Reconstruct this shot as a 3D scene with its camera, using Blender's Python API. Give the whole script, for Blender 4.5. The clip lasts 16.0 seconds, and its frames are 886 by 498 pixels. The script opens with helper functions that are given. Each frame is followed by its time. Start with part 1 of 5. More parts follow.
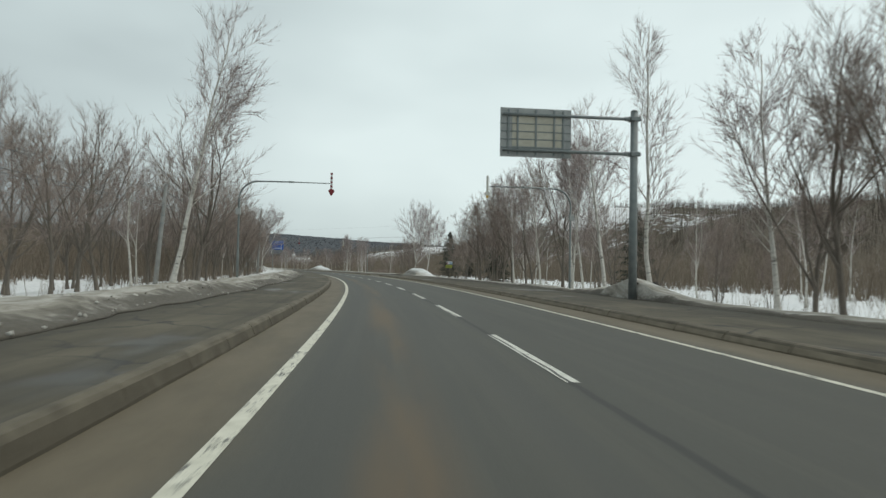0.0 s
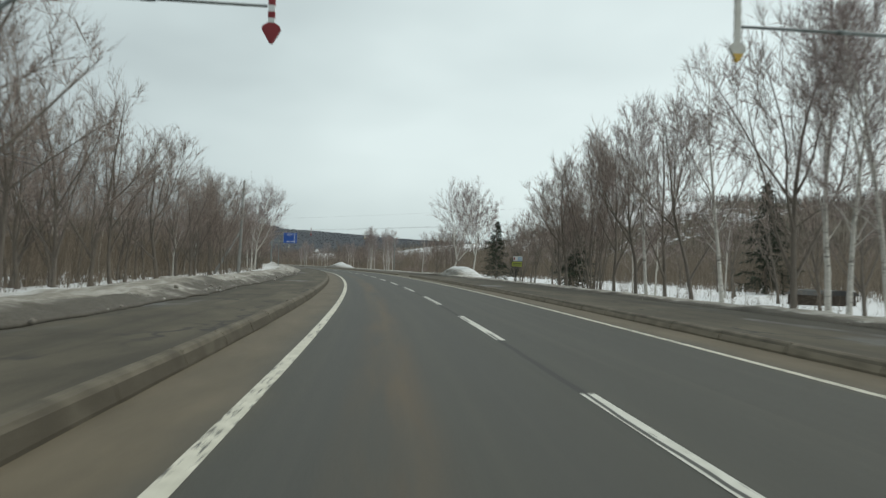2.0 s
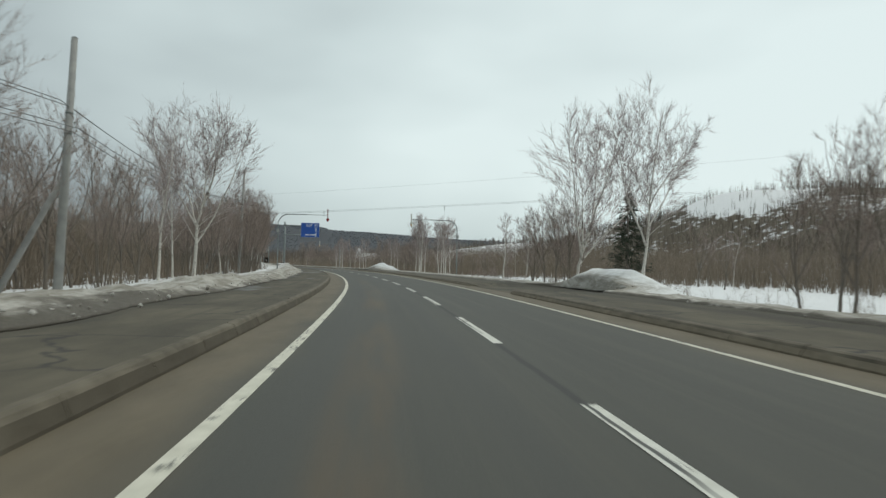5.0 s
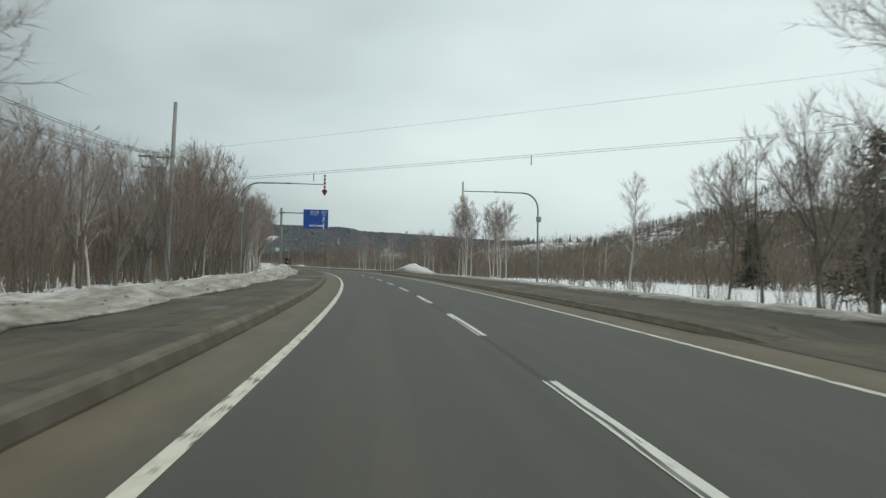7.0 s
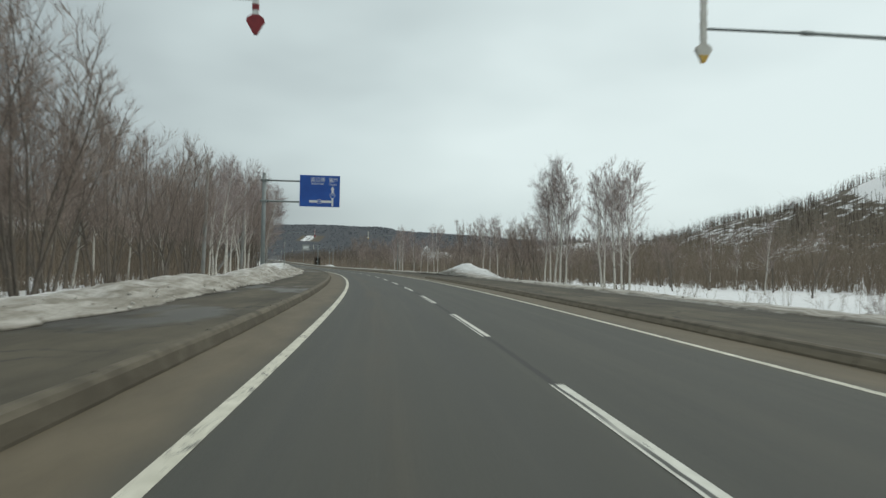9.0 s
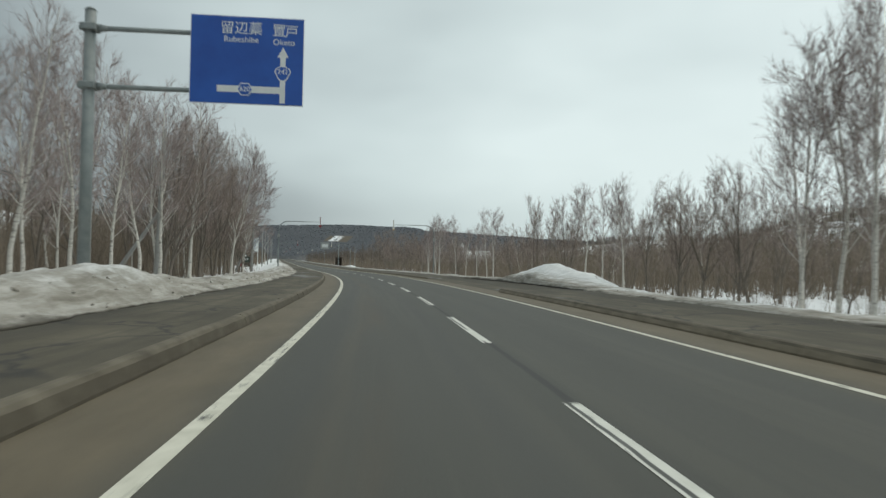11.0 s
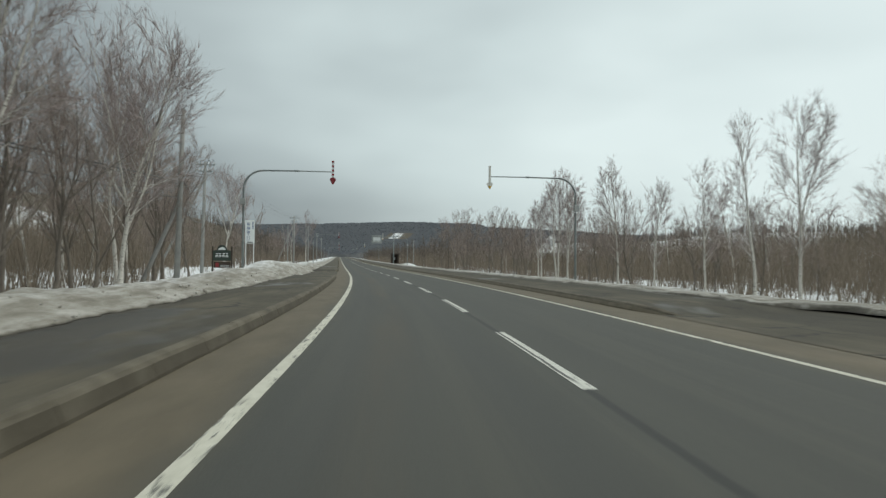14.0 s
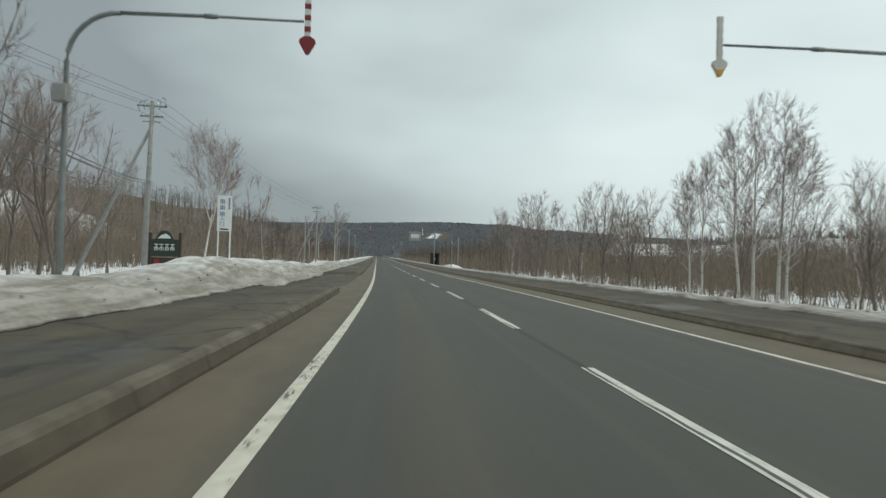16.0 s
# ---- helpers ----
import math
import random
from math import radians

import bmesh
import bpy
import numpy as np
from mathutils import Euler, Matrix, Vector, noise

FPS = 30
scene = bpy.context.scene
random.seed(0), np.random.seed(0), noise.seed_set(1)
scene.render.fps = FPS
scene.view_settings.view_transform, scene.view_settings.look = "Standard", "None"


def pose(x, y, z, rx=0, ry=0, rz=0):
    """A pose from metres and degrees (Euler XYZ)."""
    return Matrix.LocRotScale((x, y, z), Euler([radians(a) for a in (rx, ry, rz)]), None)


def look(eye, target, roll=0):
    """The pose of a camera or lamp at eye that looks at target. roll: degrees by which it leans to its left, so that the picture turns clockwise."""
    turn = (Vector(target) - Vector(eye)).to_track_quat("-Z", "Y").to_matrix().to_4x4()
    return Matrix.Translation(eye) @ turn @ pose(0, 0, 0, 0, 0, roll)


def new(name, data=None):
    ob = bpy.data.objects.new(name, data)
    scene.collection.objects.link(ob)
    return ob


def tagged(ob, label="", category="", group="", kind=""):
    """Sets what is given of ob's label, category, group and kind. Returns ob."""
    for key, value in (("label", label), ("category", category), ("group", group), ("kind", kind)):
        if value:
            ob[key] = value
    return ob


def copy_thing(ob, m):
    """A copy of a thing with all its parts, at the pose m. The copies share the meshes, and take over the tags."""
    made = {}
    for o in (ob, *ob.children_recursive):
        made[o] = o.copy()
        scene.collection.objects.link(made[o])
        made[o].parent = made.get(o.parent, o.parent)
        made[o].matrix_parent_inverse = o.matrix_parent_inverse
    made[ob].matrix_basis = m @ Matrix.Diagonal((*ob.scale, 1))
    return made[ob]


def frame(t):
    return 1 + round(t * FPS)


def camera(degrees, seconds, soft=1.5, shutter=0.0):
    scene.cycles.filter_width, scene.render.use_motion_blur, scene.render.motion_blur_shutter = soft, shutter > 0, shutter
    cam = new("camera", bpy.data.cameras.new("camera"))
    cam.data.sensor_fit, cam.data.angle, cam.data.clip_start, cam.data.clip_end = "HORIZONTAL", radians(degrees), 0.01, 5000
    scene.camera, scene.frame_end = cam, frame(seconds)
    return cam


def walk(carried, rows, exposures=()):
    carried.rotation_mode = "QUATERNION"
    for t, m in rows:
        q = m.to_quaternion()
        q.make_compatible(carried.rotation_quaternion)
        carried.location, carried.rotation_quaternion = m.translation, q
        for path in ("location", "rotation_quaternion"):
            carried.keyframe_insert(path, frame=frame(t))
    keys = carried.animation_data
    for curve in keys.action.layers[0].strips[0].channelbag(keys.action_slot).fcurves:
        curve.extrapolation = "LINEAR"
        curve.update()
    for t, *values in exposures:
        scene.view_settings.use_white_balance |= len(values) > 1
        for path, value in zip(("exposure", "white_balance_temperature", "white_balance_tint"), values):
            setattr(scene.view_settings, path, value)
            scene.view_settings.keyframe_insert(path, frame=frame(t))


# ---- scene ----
cam = camera(64.64, 16.0, soft=1.4, shutter=0.25)
PATH = [
    (0.0, (-2.005, 0.001, 1.185), (-1.239, 9.968, 1.466), 1.06),
    (0.5, (-1.993, 6.101, 1.185), (-1.336, 16.077, 1.419), 0.99),
    (1.0, (-2.095, 12.511, 1.185), (-1.570, 22.495, 1.403), 1.25),
    (1.5, (-2.322, 19.384, 1.185), (-1.890, 29.372, 1.437), 1.71),
    (2.0, (-2.514, 25.995, 1.185), (-2.154, 35.985, 1.425), 1.48),
    (2.5, (-2.816, 32.564, 1.185), (-2.559, 42.558, 1.415), 1.54),
    (3.0, (-3.195, 39.047, 1.185), (-3.040, 49.043, 1.418), 1.42),
    (3.5, (-3.589, 45.606, 1.185), (-3.545, 55.603, 1.433), 1.19),
    (4.0, (-4.057, 52.509, 1.185), (-4.105, 62.506, 1.428), 1.18),
    (4.5, (-4.657, 59.360, 1.185), (-4.853, 69.355, 1.417), 1.15),
    (5.0, (-5.345, 66.357, 1.185), (-5.669, 76.349, 1.417), 1.08),
    (5.5, (-6.117, 73.447, 1.185), (-6.547, 83.435, 1.417), 1.05),
    (6.0, (-6.954, 80.543, 1.185), (-7.469, 90.527, 1.417), 1.04),
    (6.5, (-7.871, 87.615, 1.185), (-8.480, 97.593, 1.418), 0.94),
    (7.0, (-8.935, 94.844, 1.185), (-9.683, 104.813, 1.422), 0.81),
    (7.5, (-10.085, 102.080, 1.185), (-10.983, 112.037, 1.424), 0.73),
    (8.0, (-11.369, 109.536, 1.185), (-12.420, 119.479, 1.404), 0.64),
    (8.5, (-12.728, 116.924, 1.185), (-13.894, 126.854, 1.417), 0.91),
    (9.0, (-14.241, 124.499, 1.185), (-15.523, 134.414, 1.417), 0.92),
    (9.5, (-15.869, 132.178, 1.185), (-17.260, 142.078, 1.417), 0.93),
    (10.0, (-17.569, 139.780, 1.185), (-19.056, 149.666, 1.417), 0.94),
    (10.5, (-19.280, 147.197, 1.185), (-20.858, 157.069, 1.409), 0.91),
    (11.0, (-21.073, 154.607, 1.185), (-22.751, 164.462, 1.419), 0.99),
    (11.5, (-22.924, 161.974, 1.185), (-24.712, 171.810, 1.403), 1.04),
    (12.0, (-24.907, 169.217, 1.185), (-26.860, 179.023, 1.368), 0.63),
    (12.5, (-27.018, 176.493, 1.185), (-29.111, 186.269, 1.414), 1.04),
    (13.0, (-29.090, 183.657, 1.185), (-31.342, 193.398, 1.395), 0.69),
    (13.5, (-31.335, 190.654, 1.185), (-33.711, 200.366, 1.396), 0.63),
    (14.0, (-33.453, 196.961, 1.185), (-35.969, 206.637, 1.365), 0.48),
    (14.5, (-35.586, 203.181, 1.185), (-38.234, 212.823, 1.356), 0.93),
    (15.0, (-37.652, 208.727, 1.185), (-40.434, 218.331, 1.371), 1.46),
    (15.5, (-39.706, 214.033, 1.185), (-42.615, 223.599, 1.359), 1.53),
    (16.0, (-41.634, 219.119, 1.185), (-44.662, 228.647, 1.371), 1.53),
]
walk(cam, [(t, look(eye, target, roll)) for t, eye, target, roll in PATH], exposures=[(0.0, 0.0), (16.0, 0.0)])

# ---------------------------------------------------------------- sky and light
world = bpy.data.worlds.new("overcast")
scene.world = world
world.use_nodes = True


def overcast(w):
    nt = w.node_tree
    nt.nodes.clear()
    out = nt.nodes.new("ShaderNodeOutputWorld")
    bg = nt.nodes.new("ShaderNodeBackground")
    sky = nt.nodes.new("ShaderNodeTexSky")
    sky.sky_type = "NISHITA"
    sky.sun_disc = False
    sky.sun_elevation, sky.sun_rotation = radians(61), radians(69)
    sky.air_density, sky.dust_density = 1.0, 3.0
    co = nt.nodes.new("ShaderNodeTexCoord")
    mp = nt.nodes.new("ShaderNodeMapping")
    mp.inputs["Location"].default_value = (3.1, 0.9, 0.3)
    mp.inputs["Scale"].default_value = (1.0, 1.0, 2.4)
    nz = nt.nodes.new("ShaderNodeTexNoise")
    nz.inputs["Scale"].default_value, nz.inputs["Detail"].default_value = 1.25, 4.0
    nz.inputs["Roughness"].default_value = 0.45
    # the cloud is thinner towards the hidden sun
    dot = nt.nodes.new("ShaderNodeVectorMath")
    dot.operation = "DOT_PRODUCT"
    dot.inputs[1].default_value = (0.90, 0.20, 0.40)
    glow = nt.nodes.new("ShaderNodeMath")
    glow.operation = "MULTIPLY_ADD"
    glow.inputs[1].default_value, glow.inputs[2].default_value = 0.50, -0.115
    add = nt.nodes.new("ShaderNodeMath")
    add.operation = "ADD"
    # a darker cloud bank low over the wooded side of the road
    bank = nt.nodes.new("ShaderNodeVectorMath")
    bank.operation = "DOT_PRODUCT"
    bank.inputs[1].default_value = Vector((math.sin(radians(-42)), math.cos(radians(-42)), math.tan(radians(22)))).normalized()
    near = nt.nodes.new("ShaderNodeMapRange")
    near.interpolation_type = "SMOOTHSTEP"
    for key, value in (("From Min", math.cos(radians(16))), ("From Max", math.cos(radians(4))), ("To Min", 0.0), ("To Max", -0.075)):
        near.inputs[key].default_value = value
    nt.links.new(co.outputs["Generated"], bank.inputs[0])
    nt.links.new(bank.outputs["Value"], near.inputs["Value"])
    both = nt.nodes.new("ShaderNodeMath")
    both.operation = "ADD"
    nt.links.new(glow.outputs[0], both.inputs[0])
    nt.links.new(near.outputs[0], both.inputs[1])
    nt.links.new(co.outputs["Generated"], dot.inputs[0])
    nt.links.new(dot.outputs["Value"], glow.inputs[0])
    ramp = nt.nodes.new("ShaderNodeValToRGB")
    els = ramp.color_ramp.elements
    els.new(0.5)
    for e, (p, c) in zip(els, ((0.22, (0.30, 0.35, 0.36, 1)), (0.50, (0.615, 0.715, 0.713, 1)), (0.68, (0.78, 0.892, 0.882, 1)))):
        e.position, e.color = p, c
    mul = nt.nodes.new("ShaderNodeVectorMath")
    mul.operation = "SCALE"
    mul.inputs["Scale"].default_value = 0.10
    mix = nt.nodes.new("ShaderNodeMix")
    mix.data_type = "RGBA"
    mix.inputs[0].default_value = 0.93
    nt.links.new(co.outputs["Generated"], mp.inputs["Vector"])
    nt.links.new(mp.outputs["Vector"], nz.inputs["Vector"])
    nt.links.new(nz.outputs["Fac"], add.inputs[0])
    nt.links.new(both.outputs[0], add.inputs[1])
    nt.links.new(add.outputs[0], ramp.inputs["Fac"])
    nt.links.new(sky.outputs["Color"], mul.inputs[0])
    nt.links.new(mul.outputs["Vector"], mix.inputs[6])
    nt.links.new(ramp.outputs["Color"], mix.inputs[7])
    nt.links.new(mix.outputs[2], bg.inputs["Color"])
    bg.inputs["Strength"].default_value = 1.0
    nt.links.new(bg.outputs[0], out.inputs[0])


overcast(world)
sun = new("sun", bpy.data.lights.new("sun", "SUN"))
sun.data.energy, sun.data.angle, sun.data.color = 0.75, radians(30), (1.0, 0.90, 0.76)
sun.matrix_world = look((0, 0, 50), (-26, -10, 0))


# ---------------------------------------------------------------- materials
def material(name, rough=0.8, metal=0.0):
    m = bpy.data.materials.new(name)
    m.use_nodes = True
    b = m.node_tree.nodes["Principled BSDF"]
    b.inputs["Roughness"].default_value, b.inputs["Metallic"].default_value = rough, metal
    return m, m.node_tree, b


def node(nt, kind, **inputs):
    n = nt.nodes.new(kind)
    for k, v in inputs.items():
        n.inputs[k.replace("_", " ")].default_value = v
    return n


def noise_of(nt, scale, detail=4.0, rough=0.55, vec=None, stretch=None):
    n = node(nt, "ShaderNodeTexNoise", Scale=scale, Detail=detail, Roughness=rough)
    if vec is None:
        vec = nt.nodes.new("ShaderNodeNewGeometry").outputs["Position"]
    if stretch:
        mp = nt.nodes.new("ShaderNodeMapping")
        mp.inputs["Scale"].default_value = stretch
        nt.links.new(vec, mp.inputs["Vector"])
        vec = mp.outputs["Vector"]
    nt.links.new(vec, n.inputs["Vector"])
    return n.outputs["Fac"]


def ramp_of(nt, fac, stops):
    r = nt.nodes.new("ShaderNodeValToRGB")
    els = r.color_ramp.elements
    while len(els) < len(stops):
        els.new(0.5)
    for e, (p, c) in zip(els, stops):
        e.position = p
        e.color = (*c, 1) if len(c) == 3 else c
    nt.links.new(fac, r.inputs["Fac"])
    return r.outputs["Color"]


def mix_of(nt, fac, a, b, kind="MIX"):
    m = nt.nodes.new("ShaderNodeMix")
    m.data_type, m.blend_type = "RGBA", kind
    for sock, v in ((m.inputs[0], fac), (m.inputs[6], a), (m.inputs[7], b)):
        if isinstance(v, (int, float)):
            sock.default_value = v
        elif isinstance(v, tuple):
            sock.default_value = (*v, 1)
        else:
            nt.links.new(v, sock)
    return m.outputs[2]


def maths(nt, op, a, b=0.0, c=0.0):
    m = nt.nodes.new("ShaderNodeMath")
    m.operation = op
    for sock, v in zip(m.inputs, (a, b, c)):
        if isinstance(v, (int, float)):
            sock.default_value = v
        else:
            nt.links.new(v, sock)
    return m.outputs[0]


def smooth(nt, v, lo, hi, to0=0.0, to1=1.0):
    m = nt.nodes.new("ShaderNodeMapRange")
    m.interpolation_type = "SMOOTHSTEP"
    m.inputs["From Min"].default_value, m.inputs["From Max"].default_value = lo, hi
    m.inputs["To Min"].default_value, m.inputs["To Max"].default_value = to0, to1
    nt.links.new(v, m.inputs["Value"])
    return m.outputs[0]


def bump(nt, b, height, strength, dist):
    n = node(nt, "ShaderNodeBump", Strength=strength, Distance=dist)
    nt.links.new(height, n.inputs["Height"])
    nt.links.new(n.outputs[0], b.inputs["Normal"])


def paint(name, dark, light, scale=6.0, rough=0.5, metal=0.0, strength=0.15, dist=0.01, stretch=None):
    m, nt, b = material(name, rough, metal)
    f = noise_of(nt, scale, 5, 0.6, stretch=stretch)
    nt.links.new(ramp_of(nt, f, [(0.3, dark), (0.7, light)]), b.inputs["Base Color"])
    bump(nt, b, noise_of(nt, scale * 5), strength, dist)
    return m


def road_coords(nt):
    sep = nt.nodes.new("ShaderNodeSeparateXYZ")
    uv = nt.nodes.new("ShaderNodeUVMap")
    uv.uv_map = "lane"
    nt.links.new(uv.outputs[0], sep.inputs[0])
    return sep.outputs[0], sep.outputs[1], uv.outputs[0]


def asphalt_material():
    m, nt, b = material("asphalt", 0.75)
    o, s, uv = road_coords(nt)
    base = ramp_of(nt, noise_of(nt, 0.7, 5, 0.6, uv, (1.6, 0.12, 1)), [(0.3, (0.045, 0.0443, 0.0365)), (0.7, (0.061, 0.0598, 0.0495))])
    base = mix_of(nt, smooth(nt, noise_of(nt, 1.0, 5, 0.65, uv, (2.6, 0.035, 1)), 0.46, 0.64, 0.0, 0.5), base, (0.082, 0.077, 0.060))
    base = mix_of(nt, smooth(nt, noise_of(nt, 1.0, 4, 0.6, uv, (0.5, 0.06, 1)), 0.56, 0.70, 0.0, 0.35), base, (0.034, 0.035, 0.033))
    base = mix_of(nt, smooth(nt, noise_of(nt, 60, 3), 0.35, 0.75), base, (0.076, 0.076, 0.066))
    wob = maths(nt, "MULTIPLY_ADD", noise_of(nt, 1.0, 4, 0.6, uv, (0.8, 0.35, 1)), 0.7, -0.35)
    edge = maths(nt, "ADD", maths(nt, "ABSOLUTE", o), wob)
    dirt = smooth(nt, edge, 2.75, 3.55)
    sand = ramp_of(nt, noise_of(nt, 1.6, 6, 0.65, uv, (1, 0.3, 1)), [(0.3, (0.098, 0.080, 0.051)), (0.72, (0.155, 0.126, 0.083))])
    base = mix_of(nt, dirt, base, sand)
    # rusty drip line in the middle of each lane
    away = maths(nt, "ABSOLUTE", maths(nt, "ADD", o, 1.86))
    rust = maths(nt, "MULTIPLY", smooth(nt, away, 0.50, 0.08), smooth(nt, noise_of(nt, 1.0, 4, 0.6, uv, (1.2, 0.10, 1)), 0.36, 0.66))
    rust = maths(nt, "MULTIPLY", rust, smooth(nt, s, 118.0, 60.0, 0.22, 0.75))
    base = mix_of(nt, rust, base, (0.125, 0.086, 0.048))
    # dark wheel tracks
    wheel = maths(nt, "ABSOLUTE", maths(nt, "SUBTRACT", maths(nt, "ABSOLUTE", maths(nt, "ADD", o, 1.6)), 0.85))
    base = mix_of(nt, maths(nt, "MULTIPLY", smooth(nt, wheel, 0.45, 0.0), 0.25), base, (0.055, 0.056, 0.054))
    # sealed joint on the axis and short cracks
    seam = maths(nt, "ABSOLUTE", maths(nt, "ADD", o, maths(nt, "MULTIPLY_ADD", noise_of(nt, 1.2, 3, 0.5, uv), 0.06, -0.03)))
    base = mix_of(nt, maths(nt, "MULTIPLY", smooth(nt, seam, 0.075, 0.02), 0.75), base, (0.024, 0.024, 0.023))
    nt.links.new(base, b.inputs["Base Color"])
    bump(nt, b, noise_of(nt, 90, 4), 0.35, 0.006)
    return m


def pavement_material():
    m, nt, b = material("pavement_asphalt", 0.9)
    o, s, uv = road_coords(nt)
    c = ramp_of(nt, noise_of(nt, 0.8, 6, 0.62, uv, (1.0, 0.35, 1)), [(0.28, (0.050, 0.0435, 0.031)), (0.5, (0.090, 0.078, 0.055)), (0.75, (0.145, 0.125, 0.089))])
    c = mix_of(nt, smooth(nt, noise_of(nt, 1.0, 5, 0.6, uv, (3.2, 0.07, 1)), 0.52, 0.62, 0.0, 0.40), c, (0.047, 0.042, 0.032))
    vor = nt.nodes.new("ShaderNodeTexVoronoi")
    vor.feature = "DISTANCE_TO_EDGE"
    vor.inputs["Scale"].default_value = 0.42
    warp = nt.nodes.new("ShaderNodeVectorMath")
    warp.operation = "ADD"
    nt.links.new(uv, warp.inputs[0])
    nz = node(nt, "ShaderNodeTexNoise", Scale=1.4, Detail=4.0)
    nt.links.new(uv, nz.inputs["Vector"])
    nt.links.new(nz.outputs["Color"], warp.inputs[1])
    nt.links.new(warp.outputs[0], vor.inputs["Vector"])
    crack = maths(nt, "MULTIPLY", smooth(nt, vor.outputs["Distance"], 0.030, 0.006), smooth(nt, noise_of(nt, 0.35, 3), 0.40, 0.54))
    c = mix_of(nt, maths(nt, "MULTIPLY", crack, 0.85), c, (0.030, 0.029, 0.027))
    wet = smooth(nt, noise_of(nt, 0.22, 4, 0.6, uv, (1, 0.4, 1)), 0.56, 0.66)
    c = mix_of(nt, maths(nt, "MULTIPLY", wet, 0.60), c, (0.040, 0.038, 0.034))
    # meltwater runs along the foot of the snow
    run_off = maths(nt, "ADD", maths(nt, "ABSOLUTE", o), maths(nt, "MULTIPLY_ADD", noise_of(nt, 1.0, 5, 0.6, uv, (0.8, 0.22, 1)), 1.5, -0.75))
    damp = smooth(nt, run_off, 6.0, 6.65)
    c = mix_of(nt, maths(nt, "MULTIPLY", damp, 0.5), c, (0.040, 0.036, 0.029))
    nt.links.new(c, b.inputs["Base Color"])
    nt.links.new(smooth(nt, wet, 0, 1, 0.92, 0.5), b.inputs["Roughness"])
    bump(nt, b, noise_of(nt, 40, 5), 0.4, 0.01)
    return m


def snow_material(name, dirty):
    """Spring snow; the lane map's u is the way from the road's dirty edge (0) to clean snow (1)."""
    m, nt, b = material(name, 0.75)
    b.inputs["Subsurface Weight"].default_value = 0.0
    grime = noise_of(nt, 1.3, 7, 0.66, stretch=(1, 1, 2.2))
    fine = noise_of(nt, 14, 5, 0.7)
    f = maths(nt, "ADD", maths(nt, "MULTIPLY", grime, 0.7), maths(nt, "MULTIPLY", fine, 0.3))
    clean = ramp_of(nt, f, [(0.30, (0.58, 0.59, 0.59)), (0.62, (0.82, 0.83, 0.83))])
    if dirty:
        o, s, uv = road_coords(nt)
        streak = noise_of(nt, 1.0, 6, 0.62, uv, (5.0, 0.30, 1))
        k = maths(nt, "ADD", o, maths(nt, "MULTIPLY_ADD", grime, 0.9, -0.45))
        k = maths(nt, "ADD", k, maths(nt, "MULTIPLY_ADD", noise_of(nt, 0.09, 3, 0.6), 1.3, -0.70))
        k = maths(nt, "SUBTRACT", k, smooth(nt, s, 130.0, 70.0, 0.0, 0.42))
        g = maths(nt, "ADD", maths(nt, "MULTIPLY", streak, 0.6), maths(nt, "MULTIPLY", f, 0.4))
        spoiled = ramp_of(nt, g, [(0.34, (0.13, 0.115, 0.088)), (0.46, (0.27, 0.25, 0.21)), (0.62, (0.52, 0.50, 0.46))])
        grubby = mix_of(nt, maths(nt, "MULTIPLY", smooth(nt, g, 0.58, 0.42, 0.0, 0.75), smooth(nt, o, 2.0, 1.1)), clean, (0.36, 0.34, 0.30))
        c = mix_of(nt, smooth(nt, k, 0.50, 1.50), spoiled, grubby)
        grit = maths(nt, "MULTIPLY", smooth(nt, noise_of(nt, 26, 4, 0.7), 0.54, 0.66), smooth(nt, o, 1.6, 0.5, 0.0, 0.7))
        c = mix_of(nt, grit, c, (0.14, 0.122, 0.094))
        mud = ramp_of(nt, fine, [(0.3, (0.060, 0.052, 0.040)), (0.7, (0.125, 0.110, 0.086))])
        c = mix_of(nt, smooth(nt, k, 0.18, -0.12), c, mud)
    else:
        c = clean
    nt.links.new(c, b.inputs["Base Color"])
    bump(nt, b, f, 0.85, 0.10)
    return m


def ground_material():
    """Snow field with leaf litter and dead grass showing through."""
    m, nt, b = material("snowy_ground", 0.9)
    f = noise_of(nt, 0.35, 7, 0.65)
    g = noise_of(nt, 2.6, 5, 0.65)
    snow = ramp_of(nt, g, [(0.3, (0.66, 0.68, 0.70)), (0.7, (0.86, 0.87, 0.88))])
    litter = ramp_of(nt, g, [(0.3, (0.07, 0.058, 0.042)), (0.7, (0.15, 0.125, 0.092))])
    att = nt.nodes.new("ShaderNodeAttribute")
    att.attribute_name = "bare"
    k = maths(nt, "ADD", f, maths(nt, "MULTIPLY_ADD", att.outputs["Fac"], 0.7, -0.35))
    litter = mix_of(nt, smooth(nt, att.outputs["Fac"], 1.3, 1.5), litter, (0.074, 0.080, 0.090))  # dense far woods, with blue-grey distance haze mixed into the colour
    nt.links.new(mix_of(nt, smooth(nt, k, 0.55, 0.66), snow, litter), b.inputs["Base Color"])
    bump(nt, b, g, 0.5, 0.1)
    return m


